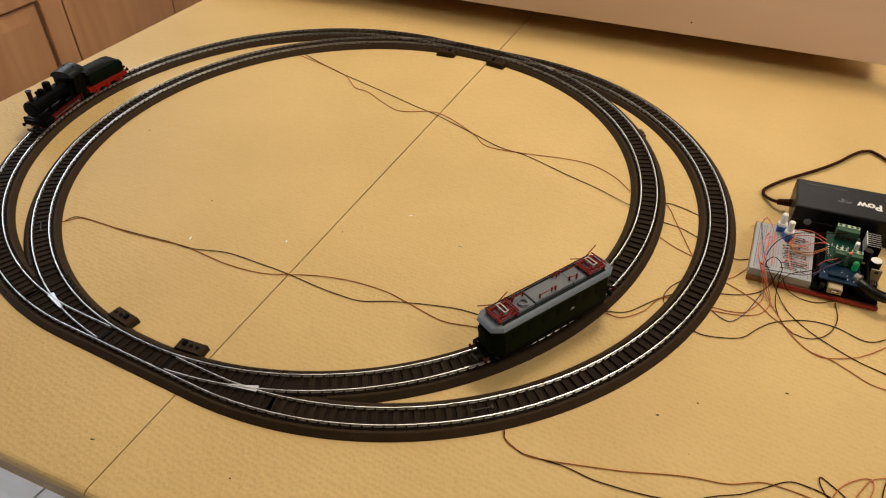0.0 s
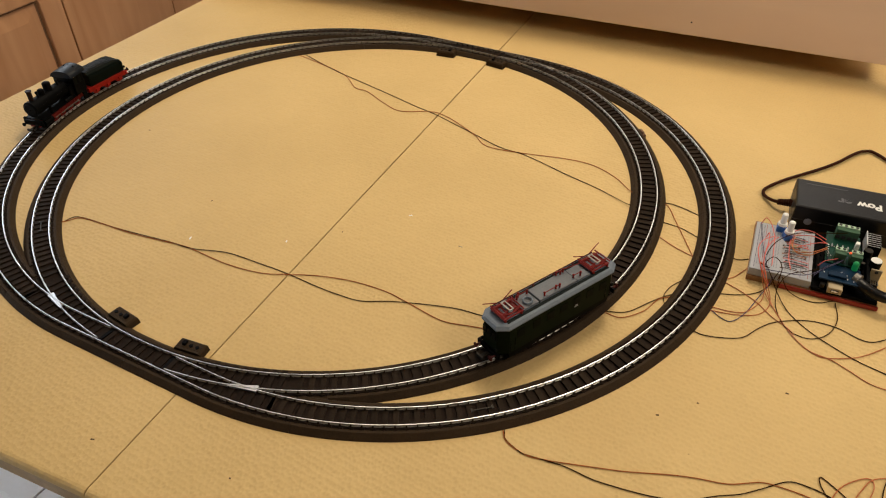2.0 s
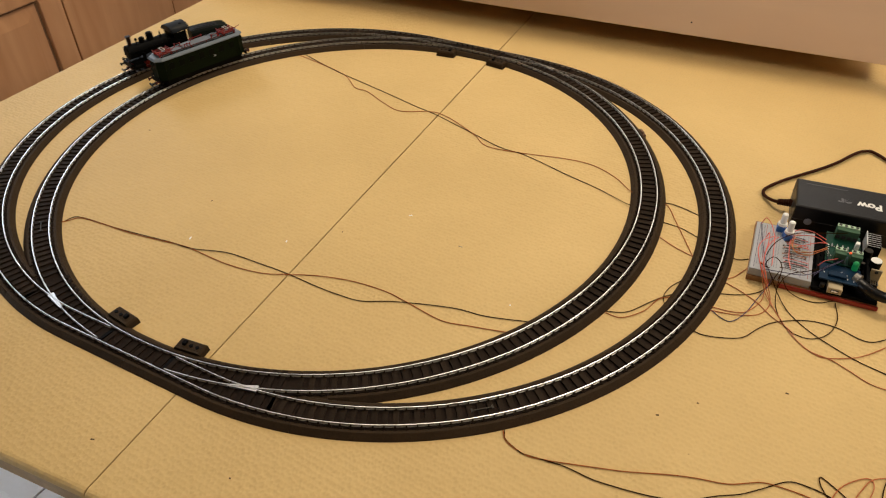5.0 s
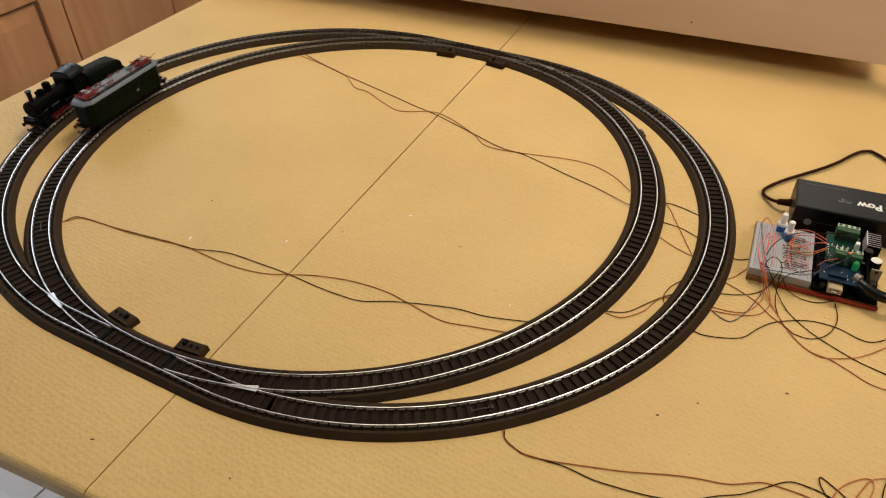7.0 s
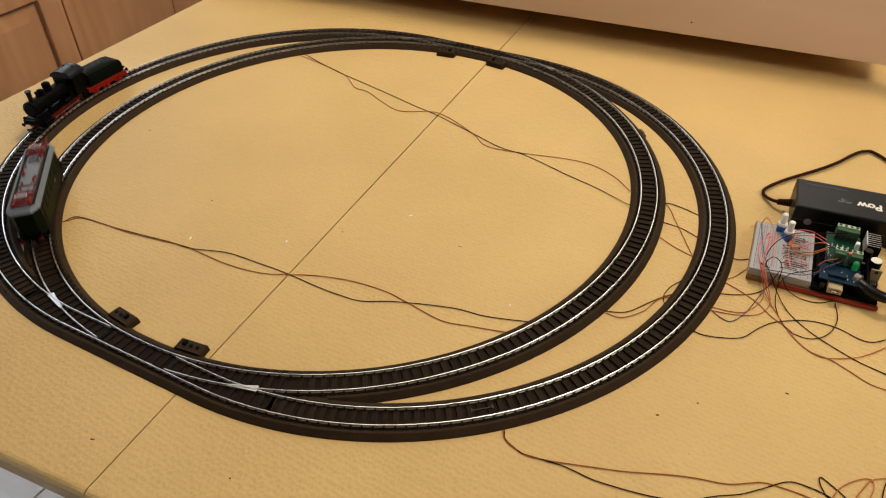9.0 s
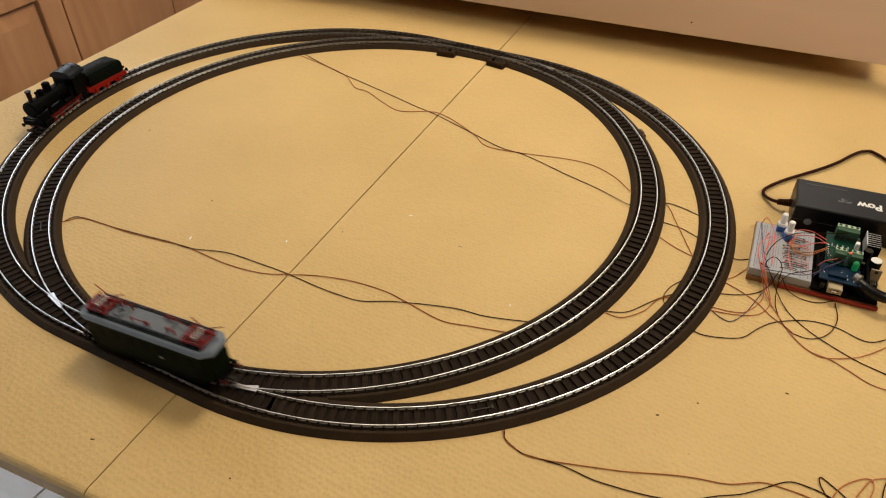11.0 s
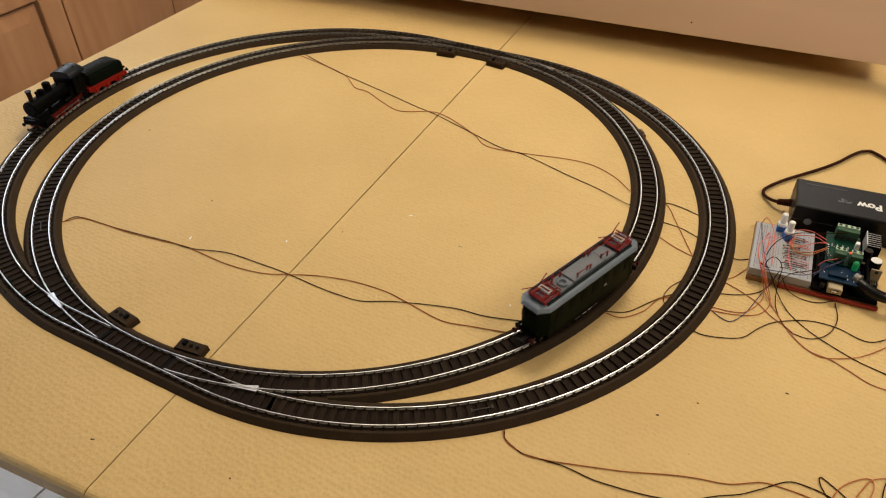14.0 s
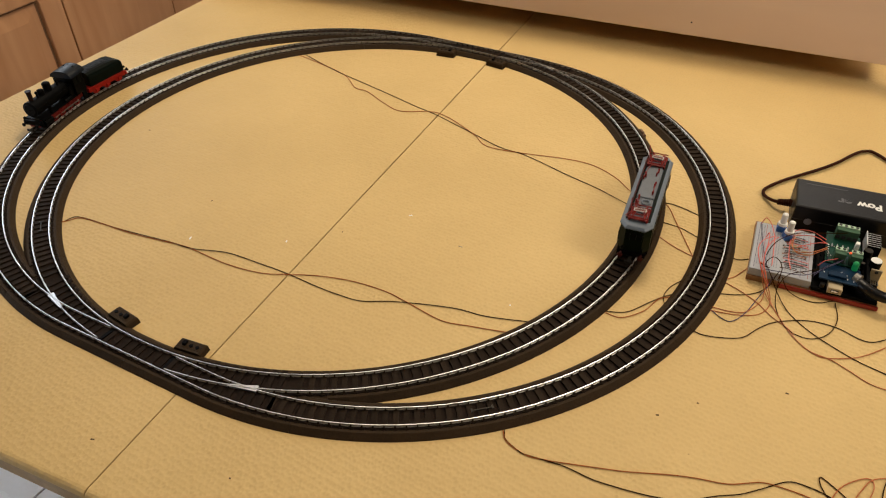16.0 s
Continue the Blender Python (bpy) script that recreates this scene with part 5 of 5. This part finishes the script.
    wire("wire", M_WIRE_O, 0.00046, "orange wire loop on the table", [(0.5821, -0.2328, 0.0008), (0.5858, -0.2191, 0.0008), (0.5914, -0.2079, 0.0008), (0.6024, -0.196, 0.0008), (0.6093, -0.1935, 0.0008), (0.6114, -0.2007, 0.0008), (0.6088, -0.213, 0.0008), (0.6062, -0.2202, 0.0008)])
    wire("wire", M_WIRE_O, 0.00046, "orange wire loop on the table", [(0.597, -0.225, 0.0008), (0.6032, -0.2067, 0.0008), (0.6101, -0.1931, 0.0008), (0.6234, -0.1839, 0.0008)])
    wire("wire", M_WIRE_K, 0.00046, "black wire end on the table", [(0.6174, -0.2143, 0.0008), (0.618, -0.199, 0.0008), (0.6203, -0.185, 0.0008)])
    wire("jumper_wire", M_WIRE_P, 0.00044, "salmon red jumper wire looped over the breadboard", [(0.4992, -0.008, 0.006), (0.4876, -0.0033, 0.026), (0.4808, 0.0201, 0.028), (0.4838, 0.0437, 0.024), (0.4939, 0.065, 0.017)])
    wire("jumper_wire", M_WIRE_P, 0.00044, "salmon red jumper wire looped over the breadboard", [(0.5004, -0.0055, 0.006), (0.4906, 0.0009, 0.024), (0.4885, 0.0228, 0.026), (0.4912, 0.046, 0.022), (0.4963, 0.0641, 0.017)])
    wire("jumper_wire", M_WIRE_P, 0.00044, "salmon red jumper wire looped over the breadboard", [(0.4907, 0.0042, 0.017), (0.4883, 0.0173, 0.024), (0.4883, 0.0369, 0.026), (0.4865, 0.0606, 0.022), (0.4848, 0.0582, 0.017)])
    wire("jumper_wire", M_WIRE_P, 0.00044, "red jumper wire arched at the breadboard edge", [(0.4764, 0.0817, 0.016), (0.4775, 0.0773, 0.024), (0.48, 0.0771, 0.028), (0.4863, 0.0699, 0.026), (0.4924, 0.0523, 0.024), (0.4953, 0.0307, 0.022), (0.4977, 0.0137, 0.017)])
    wire("jumper_wire", M_WIRE_B, 0.00044, "dark blue jumper wire along the breadboard", [(0.4761, 0.0838, 0.016), (0.4811, 0.0521, 0.02), (0.4868, 0.029, 0.02), (0.4944, 0.0093, 0.016)])
    wire("jumper_wire", M_WIRE_K, 0.00044, "black jumper wire reaching over to the shield", [(0.49, 0.0276, 0.017), (0.4924, 0.0356, 0.024), (0.4993, 0.048, 0.028), (0.5122, 0.0612, 0.03), (0.5265, 0.0685, 0.03), (0.5419, 0.0763, 0.03), (0.5569, 0.0811, 0.032)])
    wire("jumper_wire", M_WIRE_K, 0.00044, "black jumper wire loop on the breadboard", [(0.4914, 0.0078, 0.016), (0.4924, 0.0122, 0.022), (0.4967, 0.016, 0.026), (0.5031, 0.0124, 0.026), (0.5074, 0.0018, 0.024), (0.5063, -0.008, 0.018)])
    wire("jumper_wire", M_WIRE_K, 0.00044, "black jumper wire along the breadboard front", [(0.5082, -0.0071, 0.006), (0.5109, -0.0038, 0.018), (0.5173, 0.0063, 0.02), (0.5306, 0.0169, 0.02), (0.5409, 0.0261, 0.02), (0.5489, 0.0333, 0.022)])
    wire("jumper_wire", M_WIRE_P, 0.00044, "salmon red jumper wire to the shield", [(0.5083, 0.0767, 0.02), (0.5158, 0.0752, 0.026), (0.5263, 0.0705, 0.03), (0.5402, 0.0685, 0.026)])
    wire("jumper_wire", M_WIRE_P, 0.00044, "salmon red jumper wire to the shield", [(0.5085, 0.0711, 0.018), (0.5199, 0.0694, 0.024), (0.5302, 0.0659, 0.028), (0.5414, 0.062, 0.026)])
    wire("jumper_wire", M_WIRE_P, 0.00044, "salmon red jumper wire to the shield", [(0.5155, 0.0535, 0.018), (0.5247, 0.0579, 0.022), (0.5341, 0.0603, 0.026), (0.5413, 0.0629, 0.026)])
    wire("jumper_wire", M_WIRE_O, 0.00044, "orange jumper wire curling on the breadboard", [(0.5161, 0.0814, 0.018), (0.511, 0.0617, 0.024), (0.511, 0.0424, 0.026), (0.5172, 0.0408, 0.022), (0.5309, 0.0424, 0.026), (0.5421, 0.0562, 0.026)])
    wire("jumper_wire", M_WIRE_O, 0.00044, "orange jumper wire curling on the breadboard", [(0.5102, 0.0712, 0.02), (0.5092, 0.0476, 0.026), (0.5149, 0.0342, 0.026), (0.5268, 0.037, 0.024), (0.5424, 0.0533, 0.026)])
    wire("jumper_wire", M_WIRE_P, 0.00044, "red jumper wire standing on the breadboard", [(0.5075, 0.072, 0.017), (0.5089, 0.0454, 0.02), (0.5113, 0.0291, 0.018), (0.5151, 0.018, 0.016)])
    wire("jumper_wire", M_WIRE_B, 0.00044, "violet jumper wire lying across the boards", [(0.4916, 0.0047, 0.017), (0.5088, 0.0064, 0.018), (0.5267, 0.0108, 0.018), (0.5381, 0.0189, 0.02), (0.5489, 0.0333, 0.022), (0.5575, 0.0448, 0.024)])
    wire("jumper_wire", M_WIRE_B, 0.00044, "dark blue jumper wire to the shield", [(0.5366, 0.015, 0.018), (0.5444, 0.0272, 0.022), (0.5533, 0.0358, 0.024), (0.5623, 0.0469, 0.028)])
    wire("jumper_wire", M_WIRE_P, 0.00044, "red jumper wire to the shield", [(0.5384, 0.0319, 0.019), (0.5429, 0.0354, 0.024), (0.5512, 0.0399, 0.026), (0.5568, 0.0457, 0.026)])


def crumbs():
    """Small specks and splinters lying on the table."""
    for x, y, l, rot, mat, label in CRUMBS:
        w = 0.0008 if mat is M_WHITEPL else 0.0006
        bm = boxed(-l * 0.8, l * 0.8, -w, w, 0.0, 0.0006, 0.0002)
        ob = tagged(part("crumb", bm, mat), label, "crumb", "crumbs on the table")
        ob.matrix_world = pose(x, y, 0.0, 0, 0, rot)


CRUMBS = [
    (-0.2959, -0.0534, 0.0012, 10, M_CRUMB, "tiny brown crumb on the table"),
    (-0.1057, -0.1415, 0.0012, 60, M_CRUMB, "tiny brown crumb on the table"),
    (0.0666, -0.1207, 0.001, 30, M_CRUMB, "tiny brown crumb on the table"),
    (0.1195, -0.0597, 0.0025, 30, M_WHITEPL, "tiny white splinter on the table"),
    (-0.0782, -0.2070, 0.003, 110, M_WHITEPL, "tiny white splinter on the table"),
    (0.0212, -0.1630, 0.002, 120, M_WHITEPL, "tiny white splinter on the table"),
    (0.2814, -0.1430, 0.001, 20, M_WHITEPL, "tiny white splinter on the table"),
    (0.1959, -0.0838, 0.003, 0, M_BEIGE, "tiny tan splinter on the table"),
    (0.4460, -0.2079, 0.0017, 20, M_CRUMB, "tiny brown crumb on the table"),
    (0.5387, -0.1339, 0.0017, 0, M_CRUMB, "tiny brown crumb on the table"),
    (0.4732, -0.1796, 0.001, 0, M_CRUMB, "tiny brown crumb on the table"),
    (0.0392, -0.4475, 0.002, 20, M_CRUMB, "tiny brown crumb on the table"),
    (0.1658, -0.4231, 0.001, 20, M_CRUMB, "tiny brown crumb on the table"),
]

room()
table()
wooden_panel()
cabinet()
loops()
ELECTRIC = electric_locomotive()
STEAM = steam_locomotive()
TENDER = tender()
red_plate()
breadboard()
potentiometer(0.0245, 0.0790, 0, "white potentiometer shaft on a blue base")
potentiometer(0.0320, 0.0670, 20, "white potentiometer shaft on a blue base")
controller()
power_adapter()
wires()
crumbs()

# ---- motion ----
LAP_IN = 4 * Q + 4 * INNER
# distance run at steps of a tenth of a second from each start; held between the runs
E_RUNS = [
    (0.1, [0.167, 0.169, 0.184, 0.242, 0.361, 0.560, 0.820, 1.050, 1.185, 1.247, 1.308, 1.428, 1.628, 1.889, 2.147, 2.332, 2.417, 2.438]),
    (2.3, [2.438, 2.450, 2.503, 2.612, 2.793, 3.048, 3.312, 3.458, 3.512, 3.522]),
    (5.0, [3.522, 3.552, 3.630, 3.780, 4.020, 4.300, 4.530, 4.665, 4.716, 4.721]),
    (6.3, [4.721, 4.724, 4.748, 4.820, 4.952, 5.162, 5.435, 5.655, 5.761, 5.816, 5.890, 6.025, 6.244, 6.505, 6.765, 6.925, 6.988, 7.004]),
    (8.5, [7.004, 7.019, 7.083, 7.202, 7.405, 7.690, 7.912, 8.028, 8.085, 8.155, 8.280, 8.480, 8.745, 9.020, 9.205, 9.270, 9.283]),
    (10.6, [9.283, 9.293, 9.345, 9.455, 9.640, 9.900, 10.150, 10.290, 10.341, 10.350]),
    (13.3, [10.350, 10.386, 10.473, 10.632, 10.877, 11.153, 11.383, 11.501, 11.551, 11.559]),
    (14.7, [11.559, 11.590, 11.667, 11.813, 12.036, 12.305, 12.500, 12.598, 12.650, 12.733, 12.883, 13.112, 13.385, 13.618]),
]
S_RUNS = [
    (3.1, [1.345, 1.355, 1.397, 1.475, 1.602, 1.775, 1.953, 2.138, 2.318, 2.455, 2.547, 2.628, 2.704, 2.805, 2.930, 3.080, 3.265, 3.447, 3.618, 3.748, 3.828, 3.880, 3.911, 3.927, 3.936]),
    (11.4, [3.937, 3.953, 3.995, 4.078, 4.208, 4.380, 4.555, 4.743, 4.925, 5.053, 5.145, 5.225, 5.303, 5.405, 5.529, 5.684, 5.873, 6.053, 6.222, 6.346, 6.423, 6.473, 6.504, 6.518, 6.527]),
]


def distance(runs, t):
    """Smooth monotone reading of the runs at the time t."""
    pts = [(t0 + 0.1 * i, s) for t0, r in runs for i, s in enumerate(r)]
    if t <= pts[0][0]:
        return pts[0][1]
    if t >= pts[-1][0]:
        return pts[-1][1]
    i = max(k for k in range(len(pts) - 1) if pts[k][0] <= t + 1e-9)

    def slope(k):
        if k <= 0 or k >= len(pts) - 1:
            return 0.0
        d0 = (pts[k][1] - pts[k - 1][1]) / (pts[k][0] - pts[k - 1][0])
        d1 = (pts[k + 1][1] - pts[k][1]) / (pts[k + 1][0] - pts[k][0])
        return 0.0 if d0 * d1 <= 0 else 2 * d0 * d1 / (d0 + d1)

    (ta, sa), (tb, sb) = pts[i], pts[i + 1]
    w = tb - ta
    u = (t - ta) / w
    return ((2 * u ** 3 - 3 * u ** 2 + 1) * sa + (u ** 3 - 2 * u ** 2 + u) * w * slope(i)
            + (3 * u ** 2 - 2 * u ** 3) * sb + (u ** 3 - u ** 2) * w * slope(i + 1))


def riding(runs, e, sense, lead, base):
    """Rows for a vehicle whose two axle groups stand on the rails, base apart."""
    rows = []
    for k in range(0, 481):
        t = k / 30
        s = sense * (distance(runs, t) + lead)
        ax, ay, _ = on_track(s + sense * base / 2, e)
        bx, by, _ = on_track(s - sense * base / 2, e)
        h = math.degrees(math.atan2(ay - by, ax - bx))
        rows.append((t, pose((ax + bx) / 2, (ay + by) / 2, RAIL_TOP, 0, 0, h)))
    return rows


def motions():
    walk(ELECTRIC, riding(E_RUNS, INNER, -1, 0.0, -0.080))
    walk(STEAM, riding(S_RUNS, OUTER, 1, 0.036, 0.048))
    walk(TENDER, riding(S_RUNS, OUTER, 1, -0.0510, 0.042))


motions()
